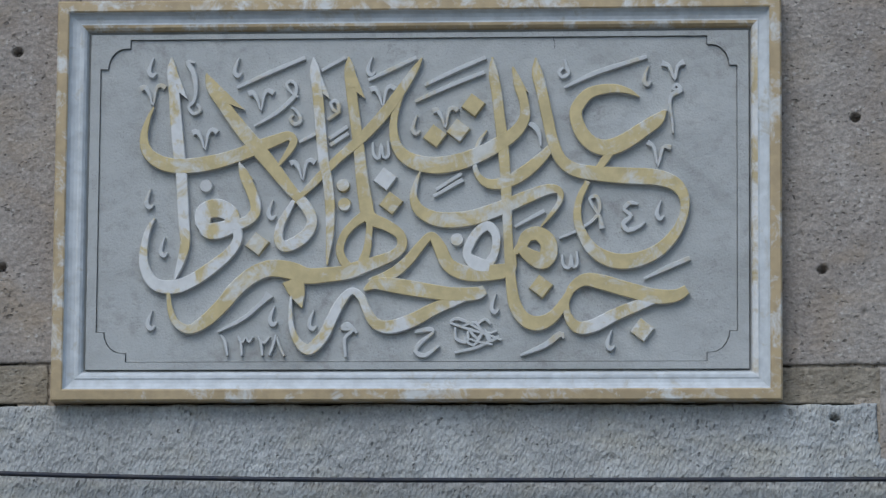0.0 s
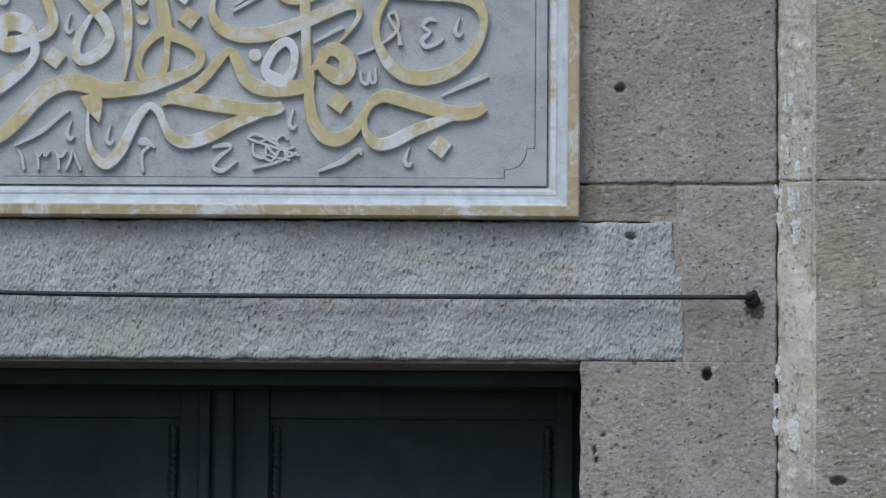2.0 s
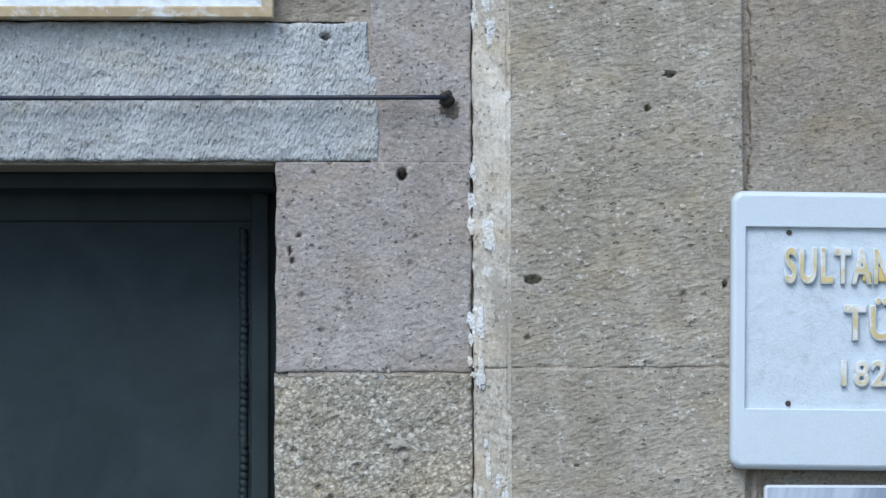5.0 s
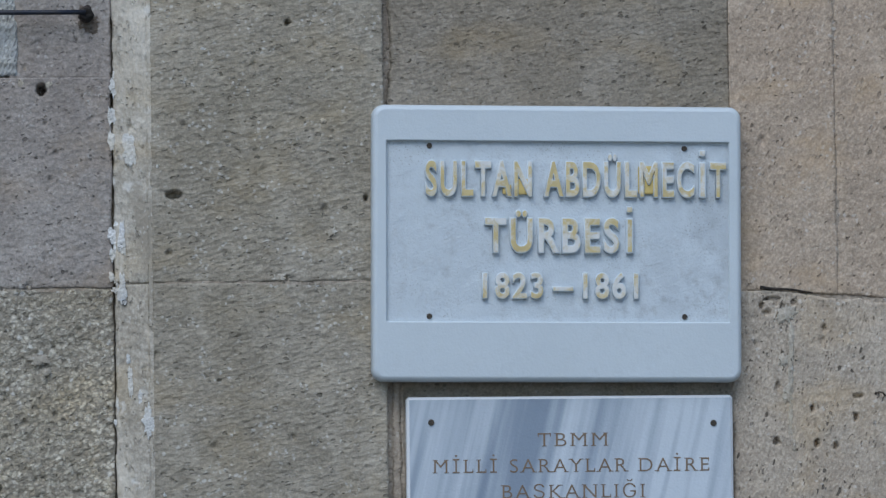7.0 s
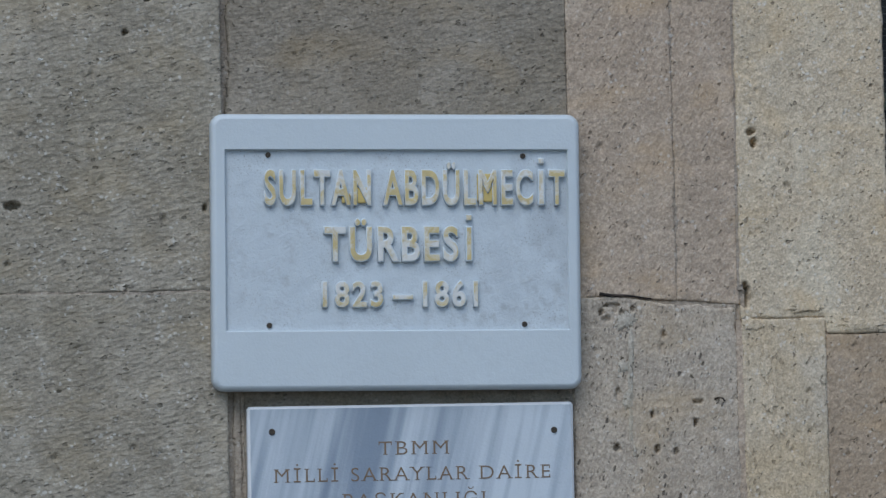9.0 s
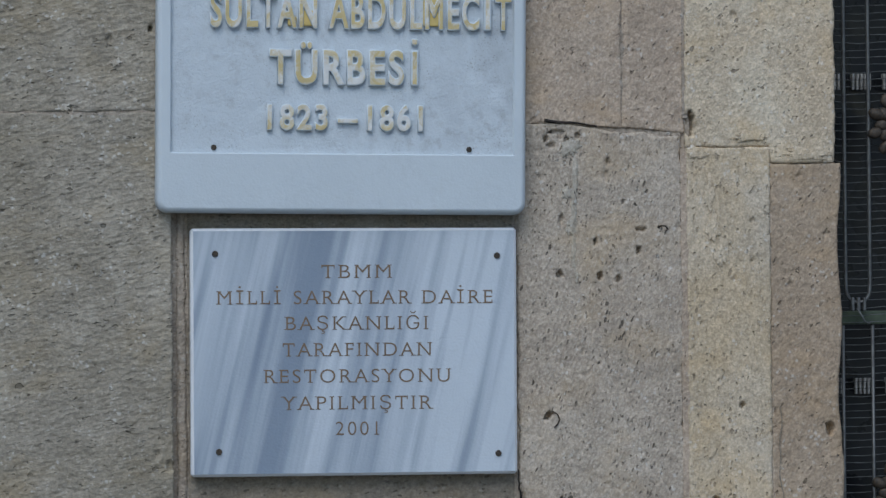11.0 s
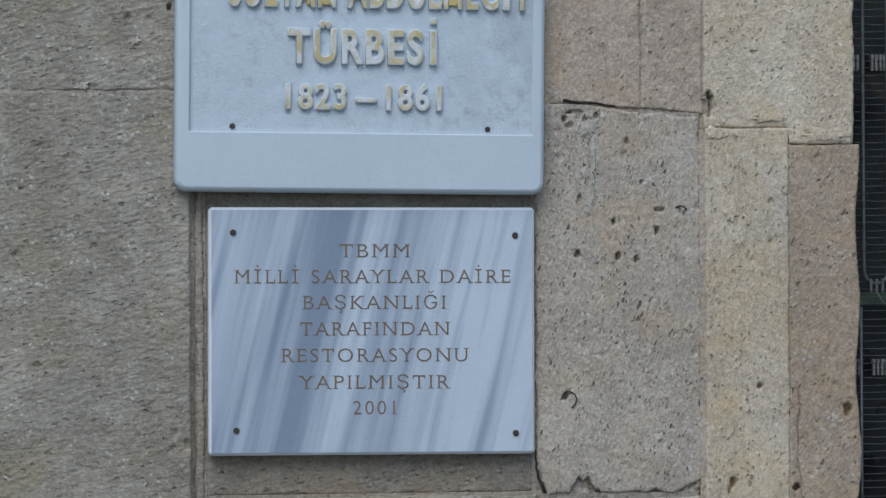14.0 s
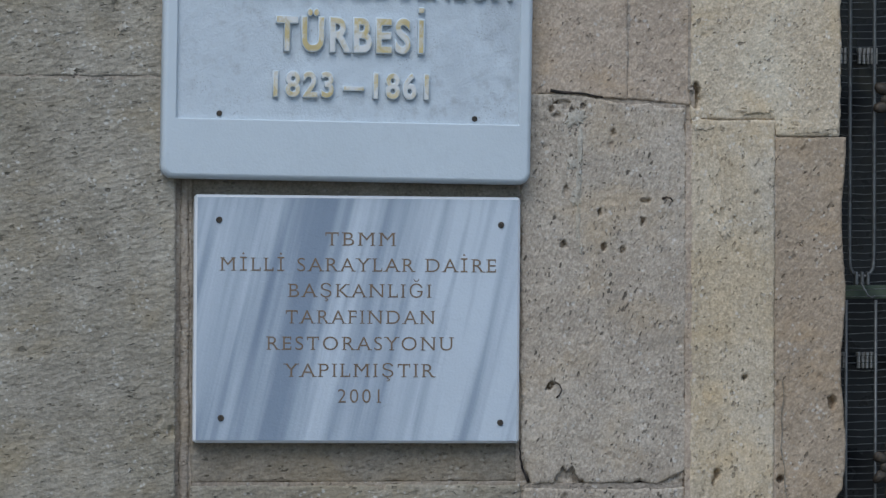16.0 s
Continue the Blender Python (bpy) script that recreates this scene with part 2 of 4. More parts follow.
WIRE = _m.done(_m.mix(_m.span(_m.noise(80, 3), 0.4, 0.7), (0.17, 0.175, 0.17), (0.10, 0.10, 0.097)))
# plaster darkened in colour to keep the unseen rooms gloomy
_m = Mat("darkened_plaster", 0.9)
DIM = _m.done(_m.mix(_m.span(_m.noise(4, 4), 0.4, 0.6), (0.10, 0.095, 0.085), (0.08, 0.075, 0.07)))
_m = Mat("dusty_glass", 0.22)
_m.p.inputs["Specular IOR Level"].default_value = 0.3
GLASS = _m.done(_m.mix(_m.span(_m.noise(7, 5), 0.4, 0.65), (0.010, 0.011, 0.013), (0.022, 0.023, 0.023)), (), _m.span(_m.noise(12, 4), 0.3, 0.7, 0.12, 0.5))
# pale tone for the window's reflections, brightness put into the colour
_m = Mat("pale_glint", 0.8)
GLINT = _m.done(_m.mix(_m.span(_m.noise(90, 4), 0.4, 0.6), (0.52, 0.50, 0.46), (0.32, 0.30, 0.27)))
_m = Mat("forecourt_paving", 0.85)
PAVING = _m.done(_m.mix(_m.span(_m.noise(1.4, 6), 0.35, 0.65), (0.15, 0.145, 0.13), (0.12, 0.115, 0.105)), ((_m.noise(30, 4), 0.3, 0.01),))
_m = Mat("dark_screw", 0.6, 0.4)
SCREW = _m.done(_m.mix(_m.span(_m.noise(300, 2), 0.4, 0.6), (0.05, 0.045, 0.04), (0.09, 0.07, 0.05)))
_m = Mat("soot", 0.95)
SOOT = _m.done(_m.mix(_m.span(_m.noise(60, 3), 0.4, 0.6), (0.02, 0.018, 0.016), (0.05, 0.04, 0.035)))


LIME = tuff("white_lime_mortar", (0.70, 0.70, 0.68), (0.60, 0.59, 0.56), 0.5, 0.3, 0.4, mottle=0.2, grainy=0.3)


# ---- helpers for meshes ----
def part(name, bm, material, parent=None, label=""):
    mesh = bpy.data.meshes.new(name)
    bm.to_mesh(mesh)
    bm.free()
    mesh.materials.append(material)
    ob = new(name, mesh)
    if parent:
        ob.parent = parent
    return tagged(ob, label)


def empty(name, m=None, label="", category="", group="", kind=""):
    ob = new(name)
    ob.empty_display_size = 0.05
    if m:
        ob.matrix_world = m
    return tagged(ob, label, category, group, kind)


def box(x0, x1, y0, y1, z0, z1, bevel=0.0, segments=2, bm=None):
    bm = bm or bmesh.new()
    made = bmesh.ops.create_cube(bm, size=1, matrix=Matrix.LocRotScale(((x0 + x1) / 2, (y0 + y1) / 2, (z0 + z1) / 2), None, (x1 - x0, y1 - y0, z1 - z0)))
    if bevel:
        edges = {e for v in made["verts"] for e in v.link_edges}
        bmesh.ops.bevel(bm, geom=list(edges), offset=bevel, segments=segments, affect="EDGES", profile=0.6)
    return bm


def tube(points, radius, sides=8, bm=None):
    """A round bar along points."""
    bm = bm or bmesh.new()
    pts = [Vector(p) for p in points]
    rings = []
    for i, p in enumerate(pts):
        d = (pts[min(i + 1, len(pts) - 1)] - pts[max(i - 1, 0)]).normalized()
        a = d.cross(Vector((0, 1, 0)) if abs(d.y) < 0.9 else Vector((1, 0, 0))).normalized()
        b = d.cross(a)
        r = radius[i] if isinstance(radius, (list, tuple)) else radius
        rings.append([bm.verts.new(p + r * (math.cos(k) * a + math.sin(k) * b)) for k in (2 * math.pi * j / sides for j in range(sides))])
    for r0, r1 in zip(rings, rings[1:]):
        for j in range(sides):
            bm.faces.new((r0[j], r0[(j + 1) % sides], r1[(j + 1) % sides], r1[j]))
    bm.faces.new(rings[0][::-1])
    bm.faces.new(rings[-1])
    for f in bm.faces:
        f.smooth = len(f.verts) == 4
    return bm


def hash2(ix, iz, seed):
    v = np.sin(ix * 127.1 + iz * 311.7 + seed * 74.7) * 43758.5453
    return v - np.floor(v)


def value_noise(x, z, scale, seed):
    x, z = x * scale, z * scale
    ix, iz = np.floor(x), np.floor(z)
    fx, fz = x - ix, z - iz
    fx, fz = fx * fx * (3 - 2 * fx), fz * fz * (3 - 2 * fz)
    a, b = hash2(ix, iz, seed), hash2(ix + 1, iz, seed)
    c, d = hash2(ix, iz + 1, seed), hash2(ix + 1, iz + 1, seed)
    return (a + (b - a) * fx) * (1 - fz) + (c + (d - c) * fx) * fz


def stone(name, x0, x1, z0, z1, y, material, parent, seed, step=0.0036, rough=1.0, edges="lrbt", round_by=0.003, pits=0, pit_size=0.0045,
          holes=(), left=None, right=None, top=None, bottom=None, back=0.056, ragged=0.0015, label="", lean=0.0):
    """One ashlar block with an uneven face, worn arrises, open pores and single holes (x, z, half width, half height, depth).
    left, right, top, bottom: functions that shift those edges along their length; lean: how far the right side stands proud."""
    nx, nz = max(2, round((x1 - x0) / step)), max(2, round((z1 - z0) / step))
    u, v = np.meshgrid(np.linspace(0, 1, nx + 1), np.linspace(0, 1, nz + 1))
    X, Z = x0 + (x1 - x0) * u, z0 + (z1 - z0) * v
    wob = lambda a, k: (value_noise(a, a * 0 + k, 30, seed + k) - 0.5) * 2 * ragged + (value_noise(a, a * 0 + k, 130, seed + k) - 0.5) * ragged
    L = x0 + (wob(Z, 1) if "l" in edges else 0) + (left(Z) if left else 0)
    R = x1 + (wob(Z, 2) if "r" in edges else 0) + (right(Z) if right else 0)
    B = z0 + (wob(X, 3) if "b" in edges else 0) + (bottom(X) if bottom else 0)
    T = z1 + (wob(X, 4) if "t" in edges else 0) + (top(X) if top else 0)
    X, Z = L + (R - L) * u, B + (T - B) * v
    relief = (value_noise(X, Z, 9, seed) - 0.5) * 0.004 + (value_noise(X, Z, 34, seed + 5) - 0.5) * 0.0020 + (value_noise(X + Z * 0.5, Z * 1.6, 70, seed + 6) - 0.5) * 0.0018
    Y = y + relief * rough - lean * u
    soft = 0.7 * round_by * (0.5 + 1.0 * value_noise(X, Z, 45, seed + 8))
    for side, d in (("l", X - L), ("r", R - X), ("b", Z - B), ("t", T - Z)):
        if side in edges:
            Y = Y + soft * np.clip(1 - d / soft, 0, 1) ** 2
    rng = np.random.RandomState(seed + 11)
    spots = [(x0 + (x1 - x0) * rng.rand(), z0 + (z1 - z0) * rng.rand(), s, s * (0.9 + 1.0 * rng.rand()), s * 1.1)
             for s in 0.8 * pit_size * (0.5 + rng.rand(pits) ** 2)]
    for px, pz, hw, hh, depth in [*spots, *((a, b, c, d, 2.2 * e) for a, b, c, d, e in holes)]:
        j0, j1 = np.searchsorted(np.linspace(x0, x1, nx + 1), (px - 2 * hw - step, px + 2 * hw + step))
        i0, i1 = np.searchsorted(np.linspace(z0, z1, nz + 1), (pz - 2 * hh - step, pz + 2 * hh + step))
        s = np.s_[max(i0 - 2, 0):i1 + 2, max(j0 - 2, 0):j1 + 2]
        q = (((X[s] - px) / hw) ** 2 + ((Z[s] - pz) / hh) ** 2) * (0.7 + 0.6 * value_noise(X[s], Z[s], 100, seed + 21))
        Y[s] = Y[s] + depth * np.clip((1.2 - q) * 4.0, 0, 1)
    n = X.size
    grid = np.arange(n).reshape(nz + 1, nx + 1)
    faces = np.stack([grid[:-1, :-1], grid[:-1, 1:], grid[1:, 1:], grid[1:, :-1]], -1).reshape(-1, 4)
    rim = np.concatenate([grid[0, :-1], grid[:-1, -1], grid[-1, :0:-1], grid[:0:-1, 0]])
    verts = np.stack([X, Y, Z], -1).reshape(-1, 3)
    behind = verts[rim].copy()
    behind[:, 1] = y + back
    k = np.arange(len(rim))
    nk = (k + 1) % len(rim)
    skirt = np.stack([rim[nk], rim[k], n + k, n + nk], -1)
    mesh = bpy.data.meshes.new(name)
    mesh.from_pydata(np.concatenate([verts, behind]).tolist(), [], np.concatenate([faces, skirt]).tolist() + [(n + k[::-1]).tolist()])
    mesh.polygons.foreach_set("use_smooth", [True] * len(faces) + [False] * (len(skirt) + 1))
    mesh.materials.append(material)
    ob = new(name, mesh)
    ob.parent = parent
    return tagged(ob, label)


# ---- ground and hidden shell ----
ground = tagged(part("ground", box(-400, 400, -400, 400, -0.3, 0.0), PAVING), "worn grey stone paving of the forecourt", "ground", kind="structure")

wall = empty("wall_south", label="tomb facade of tooled tuff ashlar blocks with old mortar joints", category="wall", kind="structure")
DL, DR, DT = -1.338, -0.0225, 2.181      # doorway
WL, WR, WB, WT = 2.029, 3.05, 0.75, 2.75  # window opening
# mortar core behind the facing blocks, with both openings through it
for x0, x1, z0, z1 in ((-5.0, DL - 0.01, 0, 5.2), (DL - 0.01, DR + 0.01, DT + 0.02, 5.2), (DR + 0.01, WL - 0.05, 0, 5.2),
                       (WL - 0.05, WR, WT, 5.2), (WL - 0.05, WR, 0, WB), (WR, 7.0, 0, 5.2)):
    part("core", box(x0, x1, 0.06, 0.45, z0, z1), MORTAR, wall)
# plain facing beyond what is seen
for x0, x1, z0, z1 in ((-5.0, -1.86, 0, 5.2), (-1.86, 7.0, 3.62, 5.2), (WR, 7.0, 0, 3.62), (-1.86, DL - 0.003, 0, 1.8)):
    part("facing", box(x0, x1, 0.0, 0.0595, z0, z1), GREY, wall)

# facing blocks round the doorway
stone("block", -1.86, -1.30, 2.506, 3.61, 0.0, GREY, wall, 1, pits=20, edges="rb", holes=((-1.412, 3.075, 0.008, 0.007, 0.012), (-1.435, 2.68, 0.01, 0.008, 0.012)))
stone("block", -1.30, -0.06, 2.506, 3.61, 0.007, GREY, wall, 2, step=0.02, edges="b")
stone("block", -0.06, 0.3245, 2.500, 3.61, 0.0, GREY, wall, 3, pits=20, edges="rb", ragged=0.0015, holes=((0.105, 2.945, 0.008, 0.008, 0.012), (0.045, 2.67, 0.007, 0.007, 0.01)))
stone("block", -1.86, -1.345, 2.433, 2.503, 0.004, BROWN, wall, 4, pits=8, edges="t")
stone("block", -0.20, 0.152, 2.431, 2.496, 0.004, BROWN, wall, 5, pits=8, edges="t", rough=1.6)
stone("block", 0.146, 0.3245, 2.179, 2.496, 0.001, GREY, wall, 6, pits=8, edges="tr")
stone("block", DR, 0.3245, 1.807, 2.180, 0.0, GREY, wall, 7, step=0.0033, pits=24, edges="lrb", round_by=0.004, back=0.3,
      holes=((0.2015, 2.159, 0.0085, 0.009, 0.02), (0.002, 2.022, 0.003, 0.007, 0.01), (0.006, 2.005, 0.003, 0.005, 0.008), (0.018, 2.05, 0.005, 0.003, 0.006)))
stone("block", DR - 0.003, 0.3248, 0.95, 1.8055, 0.001, SPECK, wall, 8, pits=240, edges="lrt", round_by=0.004, rough=1.8, back=0.3,
      holes=((0.03, 1.45, 0.008, 0.006, 0.012), (0.07, 1.452, 0.006, 0.006, 0.012), (0.12, 1.455, 0.006, 0.006, 0.01)))
stone("block", DR - 0.003, 0.325, 0.0, 0.946, 0.001, GREY, wall, 9, step=0.03, edges="lrt", back=0.3)
stone("block", -1.86, DL, 1.807, 2.180, 0.0, GREY, wall, 10, step=0.012, edges="rb", back=0.3)
stone("lintel", -1.86, 0.148, 2.182, 2.429, -0.004, LINTEL, wall, 12, step=0.004, edges="rbt", round_by=0.005, back=0.27, ragged=0.0018, rough=1.7,
      holes=((0.067, 2.403, 0.007, 0.004, 0.009), (0.060, 2.406, 0.004, 0.003, 0.006)), label="pale grey dressed stone lintel over the doorway",
      right=lambda z: 0.012 * (z < 2.33) - 0.006 * (z > 2.36))

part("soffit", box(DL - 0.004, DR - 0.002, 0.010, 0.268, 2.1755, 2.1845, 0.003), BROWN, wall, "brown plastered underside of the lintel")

# narrow fillet and the buff pier
for z0, z1, s in ((2.5045, 3.61, 21), (1.8145, 2.5030, 22), (0.95, 1.8130, 23), (0.0, 0.946, 24)):
    stone("fillet", 0.3275, 0.3905, z0, z1, -0.004, FILLET, wall, s, pits=5, edges="lrbt", round_by=0.005, rough=1.0, lean=0.008, ragged=0.0016)
    stone("block", 0.3915, 0.808, z0, z1, -0.012, BUFF, wall, s + 10, pits=24, edges="lrbt", round_by=0.0018, ragged=0.0007,
          holes=((0.4335, 1.970, 0.013, 0.007, 0.012), (0.678, 2.337, 0.011, 0.004, 0.010), (0.4235, 1.867, 0.005, 0.005, 0.004), (0.638, 2.276, 0.005, 0.004, 0.008),
                 (0.775, 1.962, 0.004, 0.007, 0.009)))

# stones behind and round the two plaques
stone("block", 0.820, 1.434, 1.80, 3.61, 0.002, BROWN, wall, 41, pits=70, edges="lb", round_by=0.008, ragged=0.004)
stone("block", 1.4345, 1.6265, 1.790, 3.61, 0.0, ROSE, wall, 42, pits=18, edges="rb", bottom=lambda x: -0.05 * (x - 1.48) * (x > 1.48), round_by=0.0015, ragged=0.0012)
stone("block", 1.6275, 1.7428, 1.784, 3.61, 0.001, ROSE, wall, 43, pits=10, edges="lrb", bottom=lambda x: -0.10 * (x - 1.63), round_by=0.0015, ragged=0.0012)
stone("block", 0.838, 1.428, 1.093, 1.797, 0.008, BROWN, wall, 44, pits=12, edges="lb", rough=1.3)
stone("block", 0.818, 0.834, 0.90, 1.80, 0.006, MORTAR, wall, 45, edges="lr", round_by=0.004)
stone("block", 1.432, 1.737, 1.088, 1.794, -0.002, PITTED, wall, 46, step=0.0032, pits=45, pit_size=0.0032, edges="lrbt", round_by=0.006, rough=0.9, ragged=0.003,
      top=lambda x: -0.115 * (x - 1.48) * (x > 1.48),
      bottom=lambda x: 0.034 * np.clip(1 - np.abs(x - 1.497) / 0.022, 0, 1) ** 0.6 * (x < 1.53) + 0.014 * np.exp(-((x - 1.52) / 0.010) ** 2) + 0.020 * (value_noise(x, x * 0, 150, 4) - 0.5) * np.exp(-((x - 1.510) / 0.030) ** 2) + 0.008 * np.exp(-((x - 1.64) / 0.012) ** 2) + 0.028 * np.clip((x - 1.675) / 0.06, 0, 1),
      left=lambda z: 0.018 * np.exp(-((z - 1.09) / 0.03) ** 2),
      holes=((1.49, 1.265, 0.009, 0.007, 0.010), (1.584, 1.515, 0.0040, 0.007, 0.007), (1.66, 1.60, 0.010, 0.004, 0.006), (1.505, 1.775, 0.016, 0.003, 0.006), (1.497, 1.752, 0.007, 0.005, 0.004),
             (1.533, 1.757, 0.004, 0.006, 0.006), (1.60, 1.722, 0.004, 0.006, 0.004), (1.597, 1.696, 0.005, 0.010, 0.002), (1.576, 1.578, 0.003, 0.007, 0.008), (1.655, 1.562, 0.0035, 0.007, 0.007),
             (1.512, 1.768, 0.004, 0.006, 0.008), (1.524, 1.761, 0.003, 0.005, 0.008), (1.545, 1.768, 0.004, 0.005, 0.008), (1.487, 1.764, 0.004, 0.006, 0.007), (1.519, 1.744, 0.003, 0.005, 0.007), (1.51, 1.52, 0.006, 0.007, 0.007), (1.618, 1.51, 0.004, 0.007, 0.006), (1.514, 1.618, 0.0035, 0.012, 0.004)))
stone("rubble", 1.455, 1.545, 1.084, 1.145, 0.004, PITTED, wall, 71, step=0.003, pits=14, rough=3.5, back=0.03)
stone("rubble", 1.67, 1.733, 1.084, 1.122, 0.003, PITTED, wall, 72, step=0.003, pits=10, rough=3.0, back=0.03)
stone("block", 0.836, 1.433, 0.80, 1.088, 0.0, BUFF, wall, 47, pits=24, edges="lrt", round_by=0.003)
stone("block", 1.437, 1.735, 0.80, 1.081, 0.0, PITTED, wall, 48, pits=24, edges="lrt", round_by=0.003)
stone("block", 0.82, 1.735, 0.0, 0.795, 0.0, GREY, wall, 49, step=0.03, edges="t")

# quoins beside the window
stone("quoin", 1.7435, 2.021, 1.747, 2.62, -0.004, PALE, wall, 61, pits=40, edges="lrbt", round_by=0.004, rough=0.6, back=0.2,
      bottom=lambda x: -0.030 * (x > 1.90), holes=((1.770, 2.085, 0.008, 0.005, 0.010), (1.775, 2.066, 0.005, 0.009, 0.012), (1.752, 1.79, 0.008, 0.022, 0.016)))
stone("quoin", 1.744, 2.021, 2.624, 3.61, -0.006, PALE, wall, 62, pits=32, edges="lrbt", round_by=0.010, back=0.2, step=0.01)
stone("quoin", 1.744, 1.8985, 1.0385, 1.746, -0.004, YELLOW, wall, 63, pits=16, edges="lrbt", round_by=0.0015, ragged=0.001, rough=0.6,
      holes=((1.793, 1.105, 0.005, 0.010, 0.01), (1.788, 1.092, 0.004, 0.007, 0.008), (1.845, 1.28, 0.004, 0.006, 0.008)))
stone("quoin", 1.744, 1.8985, 0.3, 1.036, -0.003, BUFF, wall, 64, pits=16, edges="lrt", round_by=0.005)
stone("quoin", 1.8985, WL - 0.001, 0.3, 1.7165, -0.001, MAUVE, wall, 65, pits=24, edges="lrt", round_by=0.002, back=0.2, ragged=0.001,
      right=lambda z: -0.034 * np.clip((1.075 - z) / 0.05, 0, 1) + 0.004 * np.sin(z * 23),
      holes=((2.008, 1.235, 0.006, 0.012, 0.01), (1.912, 1.095, 0.006, 0.006, 0.01)))
stone("block", 1.735, WL + 0.2, 2.76, 3.61, 0.004, GREY, wall, 66, step=0.03)
# mortar pointed close to the surface in the tighter joints
for x0, x1, z0, z1, y in ((0.330, 0.388, 2.499, 2.508, -0.003), (0.3955, 0.806, 2.499, 2.508, -0.0108), (0.330, 0.388, 1.809, 1.818, -0.003), (0.3955, 0.806, 1.809, 1.818, -0.0108),
                          (0.3875, 0.3945, 0.95, 3.6, -0.0125), (1.622, 1.632, 1.80, 3.6, 0.002), (1.738, 1.748, 1.80, 3.6, 0.0), (0.84, 1.43, 1.080, 1.094, 0.003), (1.435, 1.73, 1.078, 1.09, 0.002),
                          (0.0, 0.320, 1.800, 1.812, 0.003), (-0.01, 0.320, 2.492, 2.506, 0.006), (1.7335, 1.7475, 0.9, 1.74, -0.0025), (1.8945, 1.9035, 0.9, 1.72, -0.0005), (1.745, 2.015, 1.735, 1.752, 0.0),
                          (1.75, 1.89, 1.032, 1.044, 0.0), (1.50, 1.735, 1.76, 1.80, 0.003),
                          (0.316, 0.334, 0.0, 3.6, 0.022), (0.800, 0.842, 0.0, 1.80, 0.011), (0.800, 0.826, 1.80, 3.6, 0.012), (0.10, 0.19, 2.175, 2.44, 0.004), (-1.40, -1.28, 2.425, 2.515, 0.006),
                          (1.425, 1.445, 0.80, 1.80, 0.006), (1.46, 1.74, 1.085, 1.16, 0.016), (-0.02, 0.15, 2.170, 2.190, 0.004), (1.725, 1.752, 1.735, 1.80, 0.006)):
    part("pointing", box(x0, x1, y, 0.055, z0, z1), BROWN if x0 == 0.316 else FILLET if x0 == 0.3875 else ROSE if x0 in (1.7335, 1.8945) else MORTAR, wall)

# hairline crack down the rose quoin
crack = [(1.911 + 0.010 * (1.30 - z) / 0.3 + 0.003 * math.sin(z * 31) + 0.0015 * math.sin(z * 97), -0.0042, z) for z in [0.90 + 0.008 * i for i in range(48)]]
part("crack", tube(crack, [0.0007 + 0.0005 * (1 + math.sin(i * 1.1)) / 2 for i in range(48)], 5), BROWN, wall)
part("crack", tube([(1.431 + 0.001 * math.sin(9 * k) + 0.016 * (k / 9) ** 3, -0.001, 1.170 - 0.0085 * k) for k in range(10)], [0.0010 + 0.0002 * k for k in range(10)], 5), SOOT, wall)
part("crack", tube([(1.484 + 0.012 * k, -0.003, 1.7965 - 0.0012 * k - 0.001 * math.sin(k)) for k in range(9)], [0.0035 - 0.0003 * k for k in range(9)], 5), SOOT, wall)
part("crack", tube([(1.5375 + 0.0022 * math.sin(1.3 * k) + 0.0003 * k, -0.0035, 1.716 - 0.0062 * k) for k in range(11)], [0.0006 + 0.0009 * abs(math.sin(0.9 * k)) for k in range(11)], 5), SOOT, wall)
# old lime splashes on the stones
splashes = [(0.618, -0.0145, 1.822, 0.012, 0.006), (0.648, -0.0145, 2.243, 0.007, 0.004), (0.712, -0.0145, 1.902, 0.009, 0.006), (0.192, -0.002, 1.682, 0.017, 0.009), (0.205, -0.002, 1.66, 0.010, 0.006),
            (0.383, -0.013, 1.570, 0.009, 0.022), (0.215, -0.001, 2.168, 0.006, 0.006), (0.165, -0.001, 2.171, 0.006, 0.007), (0.36, -0.009, 2.42, 0.010, 0.016), (0.355, -0.009, 2.05, 0.012, 0.030)]
tan_splashes = [(1.539, -0.0040, 1.70, 0.007, 0.030), (1.536, -0.0045, 1.635, 0.006, 0.030), (1.531, -0.0045, 1.605, 0.009, 0.016), (1.524, -0.0040, 1.665, 0.008, 0.012), (1.535, -0.004, 1.56, 0.005, 0.030), (1.541, -0.0045, 1.515, 0.004, 0.009), (1.53, -0.0045, 1.748, 0.016, 0.014), (1.762, -0.0065, 1.737, 0.016, 0.010), (1.785, -0.0062, 1.665, 0.009, 0.030), (1.792, -0.0065, 1.60, 0.013, 0.026), (1.805, -0.0065, 1.55, 0.010, 0.016), (1.97, -0.006, 1.735, 0.040, 0.010),
                (0.05, -0.001, 1.83, 0.008, 0.004), (0.70, -0.0145, 2.10, 0.006, 0.004), (1.86, -0.007, 1.765, 0.03, 0.007)]
rnd = random.Random(5)
for z0, z1, many in ((2.09, 2.19, 6), (1.85, 2.08, 6), (1.80, 1.84, 3), (1.5, 1.62, 2), (2.2, 2.5, 4)):  # squeezed out of the upright joint
    splashes += [(0.327 + rnd.uniform(-0.005, 0.006), -0.004, rnd.uniform(z0, z1), rnd.uniform(0.003, 0.008), rnd.uniform(0.005, 0.016)) for k in range(many)]
